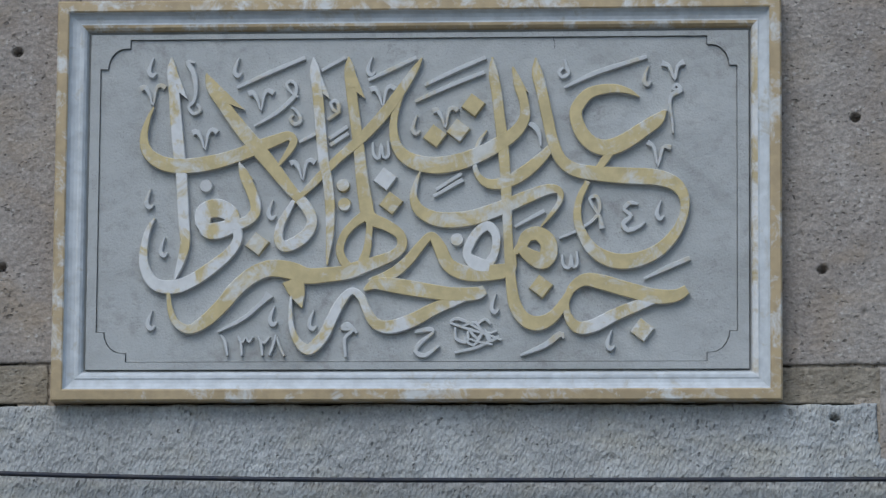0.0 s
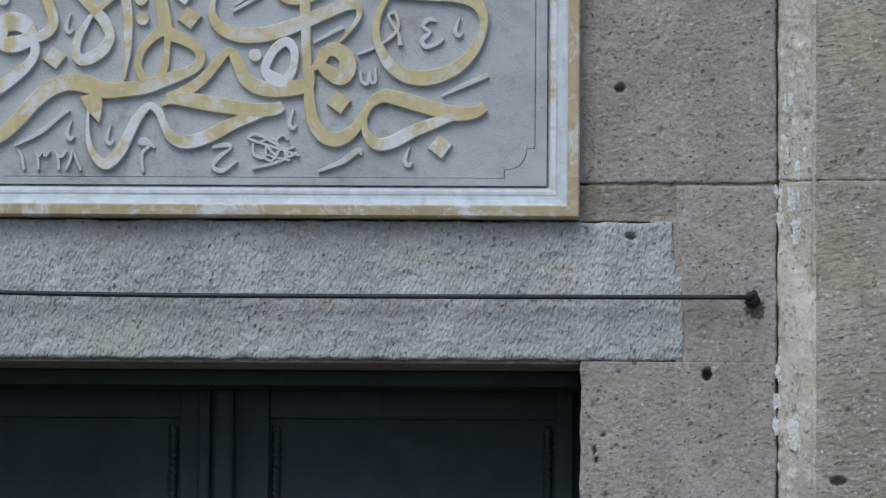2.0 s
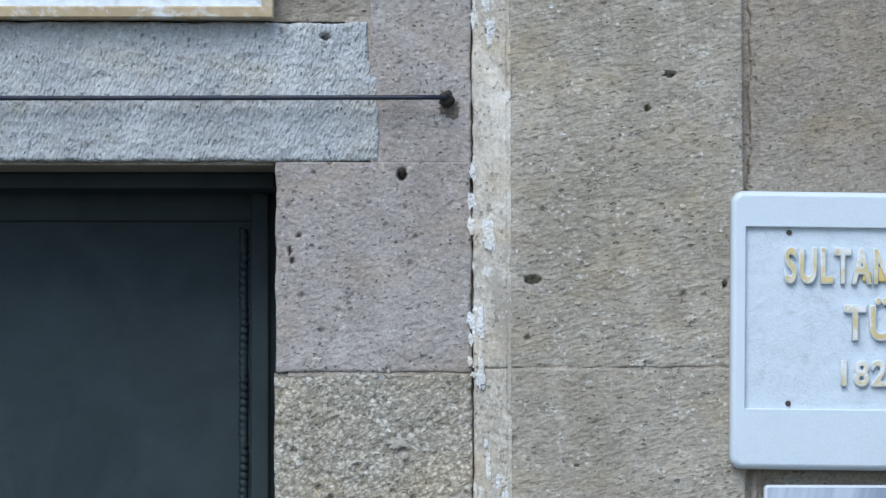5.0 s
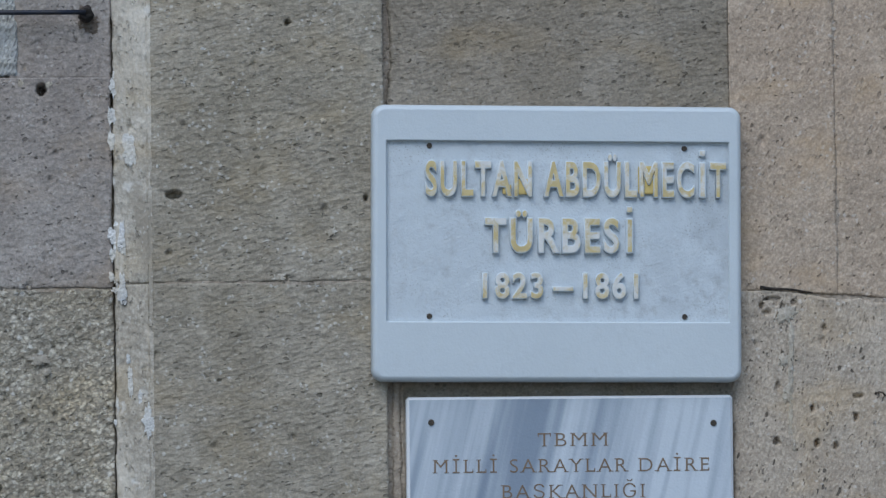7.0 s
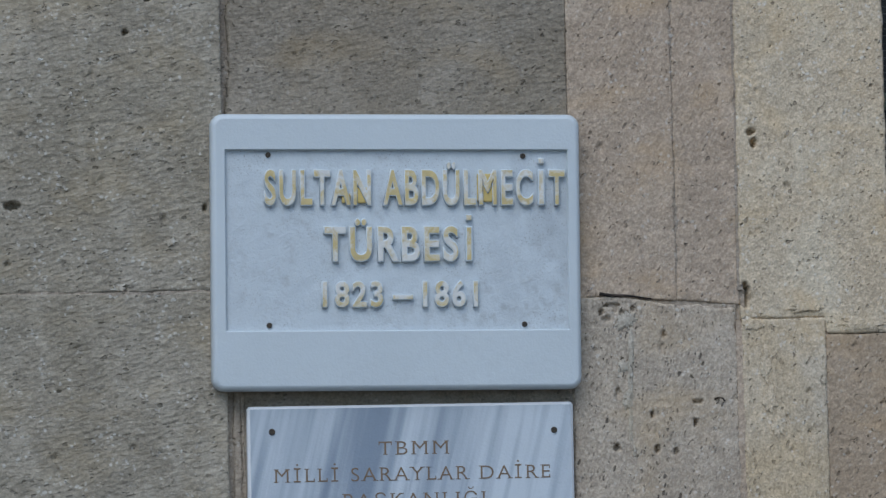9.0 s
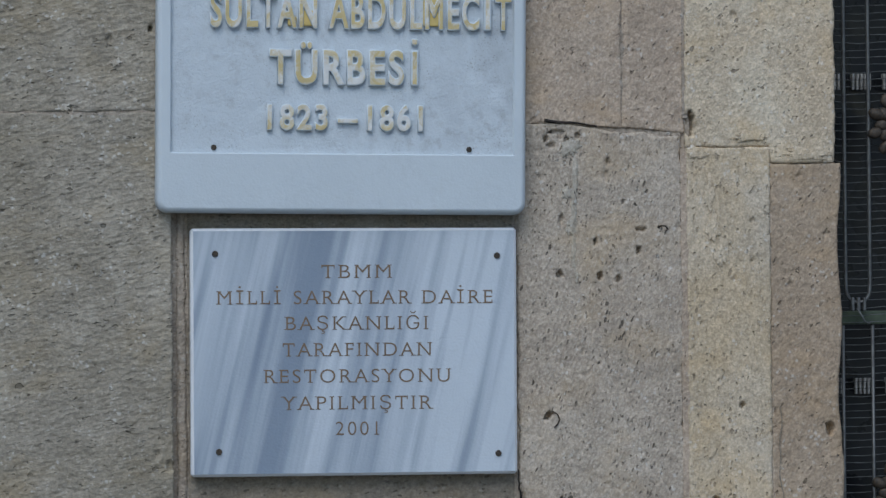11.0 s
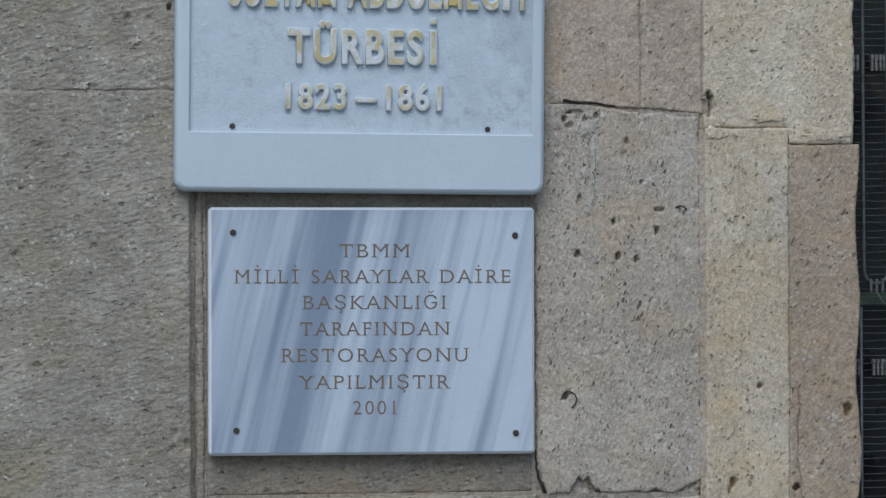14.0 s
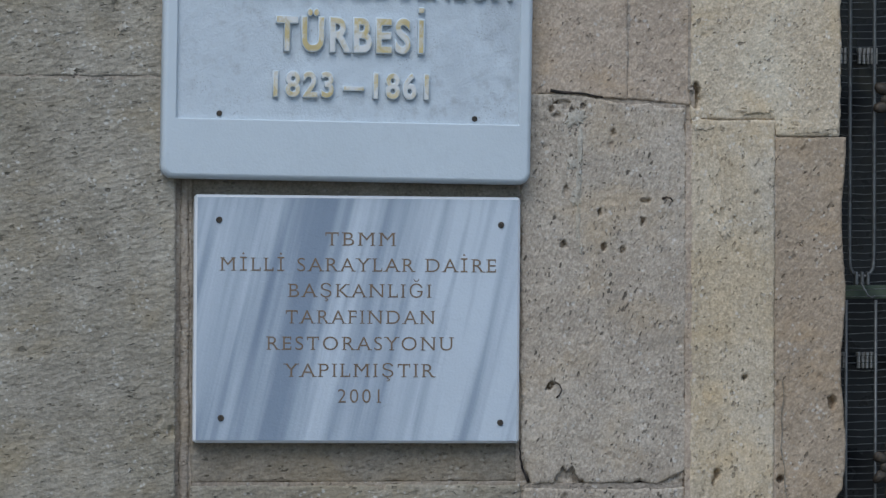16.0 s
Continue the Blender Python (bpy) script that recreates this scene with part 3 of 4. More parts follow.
splashes += [(rnd.uniform(0.337, 0.378), -0.0085, rnd.uniform(1.45, 2.75), rnd.uniform(0.003, 0.008), rnd.uniform(0.006, 0.03)) for k in range(16)]
splashes += [(rnd.uniform(0.40, 0.80), -0.0142, rnd.uniform(1.2, 2.7), rnd.uniform(0.002, 0.005), rnd.uniform(0.002, 0.004)) for k in range(16)]
for x, y, z, w, h in splashes + tan_splashes:
    bm = bmesh.new()
    bmesh.ops.create_icosphere(bm, subdivisions=3 if w < 0.009 else 4, radius=1)
    for v in bm.verts:
        r = 1 + 0.7 * noise.noise(Vector((v.co.x * 1.7, v.co.z * 1.7, x * 50))) + 0.4 * noise.noise(Vector((v.co.x * 4, v.co.z * 4, z * 50))) + 0.15 * noise.noise(Vector((v.co.x * 9, v.co.z * 9, z * 90)))
        v.co = Vector((x + v.co.x * w * r, y + 0.0010 + v.co.y * (0.0032 if 1.5 < x < 1.56 else 0.0016), z + v.co.z * h * r))
    part("lime_splash", bm, (PALE if x > 1.6 else FILLET) if (x, y, z, w, h) in tan_splashes or x > 0.5 or x < 0.25 else LIME, wall)

# rust and soot washed down round the anchor of the rod
for x, z, w, h in ((0.286, 2.279, 0.017, 0.016), (0.279, 2.300, 0.010, 0.008), (0.294, 2.266, 0.008, 0.010)):
    bm = bmesh.new()
    bmesh.ops.create_icosphere(bm, subdivisions=4, radius=1)
    for v in bm.verts:
        r = 1 + 0.5 * noise.noise(Vector((v.co.x * 2, v.co.z * 2, x * 70))) + 0.5 * noise.noise(Vector((v.co.x * 6, v.co.z * 6, z * 60)))
        v.co = Vector((x + v.co.x * w * r, 0.0012 + v.co.y * 0.0022, z + v.co.z * h * r))
    part("rust_stain", bm, RUST, wall)

# unseen rooms added behind the openings, their gloom put into the plaster colour
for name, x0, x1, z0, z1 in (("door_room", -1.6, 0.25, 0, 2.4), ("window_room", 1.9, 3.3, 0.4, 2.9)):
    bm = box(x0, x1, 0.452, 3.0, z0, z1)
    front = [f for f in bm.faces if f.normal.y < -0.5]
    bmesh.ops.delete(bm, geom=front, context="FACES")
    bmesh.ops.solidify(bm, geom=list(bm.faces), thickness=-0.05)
    tagged(part("inner_wall", bm, DIM), "unseen room, its gloom put into dark plaster, behind the " + name.split("_")[0], "wall", kind="structure")

# ---- door ----
door = empty("door_1", label="dark green panelled double door, closed, deep in its stone doorway", category="door", kind="structure")
part("door_frame", box(DL - 0.02, DR + 0.02, 0.282, 0.36, 2.1535, 2.24, 0.003), DOOR, door)
part("door_frame", box(DR - 0.035, DR + 0.02, 0.288, 0.36, 0, 2.155, 0.004), DOOR, door)
part("door_frame", box(DL - 0.02, DL + 0.035, 0.288, 0.36, 0, 2.155, 0.004), DOOR, door)
# dark board added for the band of shadow under the soffit
part("head_shade", box(DL + 0.002, DR - 0.002, 0.155, 0.2815, 2.146, 2.1750, 0.004), DOOR, door)


def leaf(side):
    """side 1: the right leaf, -1: the left, mirrored about the meeting line."""
    mid = -0.676
    X = lambda a: mid + side * a
    span = lambda a, b: (min(X(a), X(b)), max(X(a), X(b)))
    ob = part("leaf", box(*span(0.004, 0.62), 0.288, 0.335, 0.01, 2.152, 0.003), DOOR, door)
    part("stile", box(*span(0.006, 0.082), 0.270, 0.2875, 0.012, 2.150, 0.004), DOOR, ob)
    part("stile", box(*span(0.608, 0.640), 0.262, 0.2875, 0.012, 2.150, 0.004), DOOR, ob)
    part("rail", box(*span(0.078, 0.612), 0.2790, 0.2875, 2.095, 2.150, 0.005), DOOR, ob)
    part("rail", box(*span(0.084, 0.606), 0.268, 0.2875, 0.9, 1.02, 0.004), DOOR, ob)
    part("rail", box(*span(0.084, 0.606), 0.268, 0.2875, 0.012, 0.2, 0.004), DOOR, ob)
    for a in (0.095, 0.594):  # carved bead beside the sunk field
        bm = tube([(X(a) + 0.0014 * math.sin(i * 1.7), 0.2845 + 0.0016 * math.cos(i * 1.7), 1.03 + 0.004 * i) for i in range(264)], [0.0078 + 0.0014 * math.sin(i * 1.9) for i in range(264)], 8)
        part("bead", bm, DOOR, ob)
    return ob


leaf(1), leaf(-1)
bm = box(-0.695, -0.657, 0.245, 0.2695, 0.01, 2.150, 0.011, 4)
part("astragal", bm, DOOR, door)
part("astragal", box(-0.722, -0.702, 0.255, 0.2695, 0.01, 2.150, 0.004, 2), DOOR, door)

# ---- iron tie rod across the lintel ----
rod = empty("tie_rod", label="thin black iron rod strung across the stone lintel", category="rod")
sag = lambda x: 2.291 + (0.0196 if x < -0.63 else 0.0026) * (x + 0.63) ** 2
part("bar", tube([(-1.86 + 0.0535 * i, -0.030, sag(-1.86 + 0.0535 * i)) for i in range(41)], 0.0044), IRON, rod)
bm = bmesh.new()
bmesh.ops.create_icosphere(bm, subdivisions=4, radius=0.0135, matrix=pose(0.281, -0.010, 2.291) @ Matrix.Diagonal((1, 1.4, 1, 1)))
for v in bm.verts:
    v.co += v.normal * 0.006 * (noise.noise(v.co * 90))
for f in bm.faces:
    f.smooth = True
part("anchor", bm, SOOT, rod, "rusty lump where the rod enters the wall")

# ---- window ----
win = empty("window_1", label="dark window with a green frame, iron bars and wire mesh", category="window", kind="structure")
part("window_frame", box(WL + 0.014, WR - 0.02, 0.135, 0.17, 1.422, 1.447, 0.003), GREEN, win)
part("window_frame", box(WL + 0.014, WR - 0.02, 0.135, 0.17, 2.135, 2.165, 0.003), GREEN, win)
part("window_frame", box(WL + 0.004, WL + 0.022, 0.13, 0.17, WB, WT, 0.003), GREEN, win)
part("window_frame", box(WR - 0.05, WR - 0.01, 0.13, 0.17, WB, WT, 0.003), GREEN, win)
part("window_sill", box(WL + 0.01, WR - 0.01, 0.03, 0.35, WB - 0.06, WB, 0.006), GREY, win)
for i in range(9):
    x = 2.066 + 0.11 * i
    pts = [(x, 0.105, 2.12 - 0.02 * k) for k in range(32)]
    pts += [(x + 0.023 - 0.023 * math.cos(a), 0.105, 1.488 - 0.026 * math.sin(a)) for a in (0.3, 0.7, 1.1, 1.57, 2.0, 2.4, 2.8)]
    pts += [(x + 0.046, 0.105, 1.50 + 0.02 * k) for k in range(32)]
    part("bar", tube(pts, 0.0036, 6), WIRE, win)
    bm = bmesh.new()
    for k in range(3):  # three short ties bind the loop to the rail
        box(x + 0.009 + 0.011 * k, x + 0.015 + 0.011 * k, 0.098, 0.112, 1.447, 1.472, 0.0015, 1, bm)
    part("collar", bm, WIRE, win)
    for xx in (x - 0.006, x + 0.05):
        part("bar", tube([(xx, 0.105, 0.76), (xx, 0.105, 1.42)], 0.003, 6), WIRE, win)
for z in (1.11, 1.79):  # cast flowers on the grille
    bm = bmesh.new()
    bmesh.ops.create_icosphere(bm, subdivisions=2, radius=0.011, matrix=pose(2.158, 0.094, z))
    for k in range(16):
        a, far = 2 * math.pi * k / 8 + 0.35 * (k // 8), 0.020 + 0.016 * (k // 8)
        bmesh.ops.create_icosphere(bm, subdivisions=2, radius=0.0165, matrix=pose(2.158 + far * math.cos(a), 0.100, z + 1.25 * far * math.sin(a), 0, -math.degrees(a)) @ Matrix.Diagonal((0.95, 0.5, 0.66, 1)))
    for v in bm.verts:
        v.co += 0.004 * noise.noise_vector(v.co * 60)
    for f in bm.faces:
        f.smooth = True
    part("rosette", bm, SCREW, win, "dark rusty cast iron flower")
part("pane", box(WL + 0.02, WR - 0.02, 0.30, 0.306, WB, WT), GLASS, win, "dusty dark window glass")
# small pale bars added in place of light reflections in the window
for x in (2.080, 2.140, 2.2, 2.26):
    for z in (1.290, 1.862):
        bm = bmesh.new()
        for k in range(5):
            box(x - 0.018 + 0.008 * k, x - 0.0135 + 0.008 * k, 0.26, 0.27, z, z + 0.030, 0.0008, 1, bm)
        box(x - 0.018, x + 0.018, 0.2705, 0.276, z + 0.022, z + 0.030, bm=bm)
        part("glint_bars", bm, GLINT, win, "pale bars added behind the mesh for light reflected in the window")
bm = bmesh.new()
for i in range(145):
    z = 0.76 + 0.0136 * i
    tube([(WL + 0.02, 0.122, z), (2.06, 0.1205, z - 0.0012 * (i % 3)), (2.10, 0.122, z - 0.0008 * (i % 4)), (2.14, 0.1205, z + 0.001), (WR - 0.05, 0.122, z)], 0.0007, 4, bm)
tagged(part("wire_mesh", bm, WIRE, win), "fine wire mesh behind the bars", kind="stuff")

# ---- inscription panel ----
PX, PZ, PW, PH = -1.333, 2.431, 1.308, 0.730
panel = empty("inscription_panel", pose(PX - 0.001, 0.010, PZ + 0.0015), "grey marble panel with gilded calligraphy relief in a worn frame", "inscription")


def frame_side(a, b, rows, materials, name):
    """A mitred moulding along one side, from corner a to corner b; rows: inset and height of each step."""
    for k, ((i0, h0), (i1, h1)) in enumerate(zip(rows, rows[1:])):
        bm = bmesh.new()
        d = (Vector(b) - Vector(a)).normalized()
        inward = Vector((-d.y, d.x))
        n = 60
        lines = []
        for i, h in ((i0, h0), (i1, h1)):
            p, q = Vector(a) + (d + inward) * i, Vector(b) + (inward - d) * i
            lines.append([bm.verts.new((*(p.lerp(q, j / n)), 0)) for j in range(n + 1)])
            for v in lines[-1]:
                jit = 0.0011 * noise.noise(Vector((v.co.x * 30, v.co.y * 30, i * 900)))
                v.co = Vector((v.co.x, -h + jit * (0 < i < 0.06), v.co.y))
        for j in range(n):
            bm.faces.new((lines[0][j], lines[0][j + 1], lines[1][j + 1], lines[1][j])).smooth = True
        part(name, bm, materials[k], panel)


STEPS = [(0.0, -0.002), (0.0, 0.045), (0.003, 0.049), (0.019, 0.050), (0.0215, 0.0475), (0.0225, 0.0410), (0.0265, 0.0370), (0.033, 0.0345), (0.0395, 0.0335), (0.0425, 0.0350), (0.0475, 0.0345),
         (0.0520, 0.0300), (0.0545, 0.0230), (0.0595, 0.0150)]
for a, b, roll in (((0, 0), (PW, 0), FRAME_WHITE), ((PW, 0), (PW, PH), GILT_THIN), ((PW, PH), (0, PH), GILT_EDGE), ((0, PH), (0, 0), FRAME_WHITE)):
    frame_side(a, b, STEPS, [GILT_EDGE] * 4 + [FRAME_WHITE] * 5 + [roll] * 3 + [PANEL], "moulding")
part("slab", box(0.05, PW - 0.05, -0.0150, -0.001, 0.05, PH - 0.05), PANEL, panel)
# raised border with stepped corners round the sunk field
FX0, FX1, FZ0, FZ1 = 0.0765, 1.229, 0.072, 0.662
bm = bmesh.new()
outer = [(0.059, 0.059), (PW - 0.059, 0.059), (PW - 0.059, PH - 0.059), (0.059, PH - 0.059)]
def corner(cx, cz, sx, sz):
    """Stepped concave corner, seen from the field."""
    pts = [(cx, cz + sz * 0.054), (cx + sx * 0.014, cz + sz * 0.054)]
    pts += [(cx + sx * (0.014 + 0.032 * (1 - math.cos(a))), cz + sz * (0.054 - 0.038 * math.sin(a))) for a in (0.25, 0.6, 0.95, 1.3, 1.57)]
    return pts + [(cx + sx * 0.054, cz + sz * 0.016), (cx + sx * 0.054, cz)]
inner = corner(FX0, FZ0, 1, 1) + corner(FX1, FZ0, -1, 1)[::-1] + corner(FX1, FZ1, -1, -1) + corner(FX0, FZ1, 1, -1)[::-1]
n = len(inner) // 4
vo = [bm.verts.new((x, -0.0258, z)) for x, z in outer]
ve = [bm.verts.new((x, -0.0120, z)) for x, z in outer]
vi = [bm.verts.new((x, -0.0258, z)) for x, z in inner]
vd = [bm.verts.new((x, -0.0120, z)) for x, z in inner]
for k in range(len(vi)):
    bm.faces.new((vi[k], vi[(k + 1) % len(vi)], vd[(k + 1) % len(vi)], vd[k]))
for c in range(4):
    group = vi[c * n:(c + 1) * n]
    for p, q in zip(group, group[1:]):
        bm.faces.new((vo[c], q, p))
    bm.faces.new((vo[c], vo[(c + 1) % 4], vi[(c + 1) * n % len(vi)], vi[c * n + n - 1]))
    bm.faces.new((ve[c], ve[(c + 1) % 4], vo[(c + 1) % 4], vo[c]))
bmesh.ops.recalc_face_normals(bm, faces=list(bm.faces))
part("border", bm, PANEL, panel)
# the field, a finger's width thick, with an incised line all round
g = 0.0016
rim = corner(FX0 + g, FZ0 + g, 1, 1) + corner(FX1 - g, FZ0 + g, -1, 1)[::-1] + corner(FX1 - g, FZ1 - g, -1, -1) + corner(FX0 + g, FZ1 - g, 1, -1)[::-1]
bm = bmesh.new()
front = [bm.verts.new((x, -0.0212, z)) for x, z in rim]
rear = [bm.verts.new((x, -0.0120, z)) for x, z in rim]
for k in range(len(rim)):
    bm.faces.new((front[k], front[(k + 1) % len(rim)], rear[(k + 1) % len(rim)], rear[k]))
bm.faces.new(front)
bmesh.ops.recalc_face_normals(bm, faces=list(bm.faces))
part("field", bm, PANEL, panel)

part("crack", tube([(0.900 + 0.0012 * math.sin(k), -0.0255 + 0.00015 * k, 0.640 + 0.004 * k) for k in range(8)], 0.0004, 5), SOOT, panel)


# ---- calligraphy, pen strokes of varying width in millimetres from the panel's lower left corner ----
MARK = gilt("worn_pale_relief", (0.53, 0.45, 0.29), (0.52, 0.53, 0.53), 0.58, 18)
STROKES = {"gold": ("letter", GILT, 0.0125), "worn": ("letter", GILT_WORN, 0.0125), "mark": ("vowel_mark", MARK, 0.0095)}
count = 0


def stroke(kind, *pen):
    """One raised pen stroke: a smooth line through the pen's places (x, z, width)."""
    global count
    count += 1
    name, material, high = STROKES[kind]
    p = np.array(pen, float) / 1000
    p = np.concatenate([[2 * p[0] - p[1]], p, [2 * p[-1] - p[-2]]])
    line_pts = []
    for i in range(1, len(p) - 2):
        for t in np.arange(0, 1, 0.2 if kind != "mark" else 0.34):
            a, b, c, d = p[i - 1:i + 3]
            line_pts.append(0.5 * (2 * b + (c - a) * t + (2 * a - 5 * b + 4 * c - d) * t * t + (3 * b - a - 3 * c + d) * t ** 3))
    line_pts = np.array(line_pts + [p[-2]])
    tang = np.gradient(line_pts[:, :2], axis=0)
    tang /= np.linalg.norm(tang, axis=1)[:, None] + 1e-9
    nor = np.stack([-tang[:, 1], tang[:, 0]], 1)
    half = np.maximum(line_pts[:, 2] * (1.14 if kind != "mark" else 1.06), 0.002)[:, None] / 2
    top = -0.0195 - high - 0.00012 * (count % 9)
    bm, rows = bmesh.new(), []
    for c, n, h in zip(line_pts[:, :2], nor, half):
        top -= 0.000012
        edge = min(0.0012, 0.3 * h[0])
        rows.append([bm.verts.new((c[0] + n[0] * s, y, c[1] + n[1] * s)) for s, y in
                     ((h[0] + 0.0006, -0.0165), (h[0], top + 0.0015), (h[0] - edge, top), (edge - h[0], top), (-h[0], top + 0.0015), (-h[0] - 0.0006, -0.0165))])
    for r0, r1 in zip(rows, rows[1:]):
        for j in range(5):
            bm.faces.new((r0[j], r0[j + 1], r1[j + 1], r1[j])).material_index = 0 if 0 < j < 4 else 1
    bm.faces.new(rows[0])
    bm.faces.new(rows[-1][::-1])
    bmesh.ops.recalc_face_normals(bm, faces=list(bm.faces))
    ob = part(name, bm, material, panel)
    ob.data.materials.append(RELIEF)
    return ob


def flag(kind, tip, end, root):
    """The pointed barb that hangs from the head of a tall letter."""
    global count
    count += 1
    name, material, high = STROKES[kind]
    top = -0.0195 - high - 0.00012 * (count % 9)
    stem = (2 * root[0] - end[0], root[1] + 0.3 * (root[1] - end[1]))
    bm = bmesh.new()
    rings = [[bm.verts.new((x / 1000, y, z / 1000)) for x, z in (tip, end, root, stem)] for y in (-0.0165, top)]
    for k in range(4):
        bm.faces.new((rings[0][k], rings[0][(k + 1) % 4], rings[1][(k + 1) % 4], rings[1][k])).material_index = 1
    bm.faces.new(rings[1])
    bmesh.ops.recalc_face_normals(bm, faces=list(bm.faces))
    ob = part(name, bm, material, panel)
    ob.data.materials.append(RELIEF)
    return ob


def diamond(x, z, r, turn):
    bm = bmesh.new()
    bmesh.ops.create_cone(bm, cap_ends=True, segments=4, radius1=r, radius2=r * 0.88, depth=0.0145, matrix=pose(x, -0.0245, z) @ pose(0, 0, 0, 90, 0, 0) @ pose(0, 0, 0, 0, 0, turn))
    return part("diamond_dot", bm, GILT if int(x * 1000) % 3 else GILT_WORN, panel)


stroke("worn", (207, 627, 3), (208, 604, 16), (212, 568, 17), (217, 511, 19), (223, 454, 19), (229, 402, 18), (233, 340, 18), (237, 289, 16), (231, 258, 13), (224, 236, 8), (219, 221, 3))
flag("worn", (207, 629), (237, 551), (223, 562))
stroke("gold", (176, 537, 3), (165, 511, 8), (159, 480, 13), (166, 454, 18), (190, 435, 22), (226, 428, 24), (278, 433, 24), (329, 447, 22), (364, 461, 22), (400, 475, 18), (422, 482, 15), (431, 471, 13), (421, 451, 10), (401, 424, 4))
stroke("gold", (271, 596, 4), (280, 572, 16), (299, 544, 18), (328, 505, 22), (359, 467, 24), (390, 430, 22), (424, 387, 18), (442, 368, 16))
stroke("worn", (430, 381, 16), (453, 355, 18), (466, 329, 17), (459, 306, 18), (438, 288, 20), (416, 281, 18), (406, 294, 15), (409, 319, 13), (420, 341, 11), (433, 364, 7))
stroke("gold", (432, 360, 6), (458, 385, 11), (483, 411, 14), (513, 441, 14), (543, 467, 16), (574, 498, 18), (604, 534, 18), (628, 569, 16), (649, 601, 11), (662, 623, 3))
flag("gold", (270, 600), (342, 530), (314, 541))
stroke("worn", (466, 626, 3), (468, 602, 16), (473, 566, 17), (479, 504, 17), (485, 442, 17), (493, 401, 16), (498, 360, 16), (499, 308, 13), (496, 272, 8), (494, 247, 3))
flag("worn", (466, 628), (496, 549), (482, 560))
stroke("gold", (529, 626, 3), (531, 602, 17), (535, 560, 17), (543, 503, 17), (550, 452, 18), (556, 400, 20), (562, 364, 22), (570, 333, 22), (601, 318, 18), (624, 302, 16), (629, 282, 16), (615, 265, 16), (581, 251, 20), (536, 236, 24))
flag("gold", (529, 628), (560, 549), (544, 562))
stroke("gold", (565, 339, 18), (540, 320, 14), (523, 298, 13), (517, 272, 13), (527, 249, 14), (546, 236, 12))
stroke("gold", (571, 332, 12), (569, 302, 11), (566, 275, 13), (558, 250, 16))
stroke("gold", (566, 244, 18), (536, 234, 22), (495, 229, 24), (459, 227, 26), (429, 237, 28), (393, 241, 27), (362, 230, 26), (332, 206, 25), (307, 176, 23), (277, 147, 21), (247, 131, 15), (223, 143, 12), (212, 168, 9), (208, 197, 6))
stroke("gold", (432, 221, 34), (441, 196, 26), (449, 170, 3))
stroke("worn", (769, 196, 6), (734, 185, 16), (688, 167, 20), (648, 146, 22), (608, 134, 21), (582, 141, 18), (567, 163, 14), (556, 188, 13), (538, 199, 12), (518, 177, 16), (504, 150, 17), (488, 117, 18), (464, 94, 18), (444, 106, 13), (432, 132, 9), (429, 163, 6), (430, 191, 4))
stroke("gold", (561, 201, 5), (582, 212, 18), (617, 209, 24), (663, 201, 24), (719, 193, 22), (762, 194, 21), (778, 201, 15))
stroke("gold", (571, 214, 14), (607, 228, 18), (637, 251, 17), (662, 281, 15), (681, 299, 13), (696, 279, 20), (711, 248, 22), (739, 232, 24), (779, 231, 26), (820, 238, 22), (827, 264, 12))
stroke("worn", (784, 246, 16), (796, 270, 13), (797, 300, 14), (783, 316, 16), (765, 306, 15), (751, 284, 15), (746, 264, 15), (762, 248, 22), (786, 243, 18))
stroke("gold", (789, 624, 3), (791, 595, 15), (798, 553, 17), (803, 512, 17), (808, 471, 18), (813, 419, 17), (816, 368, 17), (818, 317, 15), (821, 266, 15), (825, 215, 17), (832, 174, 20), (850, 147, 22), (876, 140, 23), (901, 153, 19), (921, 180, 14), (931, 202, 8))
stroke("gold", (629, 565, 7), (617, 534, 11), (611, 498, 13), (618, 462, 17), (640, 438, 23), (681, 427, 27), (727, 432, 27), (768, 447, 25), (808, 469, 23), (834, 489, 20), (848, 514, 17), (846, 543, 15), (836, 574, 15), (826, 605, 4))
flag("gold", (826, 607), (854, 559), (841, 568))
stroke("mark", (849, 504, 5), (864, 498, 10), (874, 483, 8), (877, 462, 3))
stroke("gold", (867, 622, 3), (870, 594, 17), (879, 558, 18), (889, 512, 18), (900, 465, 18), (915, 434, 19), (940, 417, 22), (981, 410, 24), (1031, 406, 26), (1082, 403, 26), (1117, 391, 22), (1134, 366, 16), (1133, 334, 14), (1117, 300, 17), (1087, 270, 21), (1046, 253, 24), (1006, 253, 24), (971, 272, 20), (951, 303, 15), (943, 332, 13), (947, 365, 11), (962, 396, 9))
stroke("gold", (1053, 550, 2), (1031, 561, 10), (1001, 565, 15), (965, 557, 18), (944, 534, 20), (940, 514, 20), (950, 485, 22), (970, 464, 24), (996, 457, 26), (1026, 467, 26), (1061, 490, 24), (1087, 508, 20), (1102, 526, 3))
stroke("gold", (1007, 457, 12), (992, 435, 13), (977, 414, 10))
stroke("gold", (900, 464, 10), (879, 440, 17), (849, 414, 21), (819, 397, 20), (788, 392, 16), (768, 403, 11), (759, 422, 8), (760, 446, 7), (767, 471, 7), (780, 490, 2))
stroke("gold", (661, 418, 3), (652, 392, 8), (649, 367, 13), (662, 343, 19), (697, 328, 24), (748, 330, 25), (799, 346, 23), (849, 367, 21), (890, 382, 17), (910, 379, 12), (912, 362, 9), (898, 339, 7), (878, 315, 3))
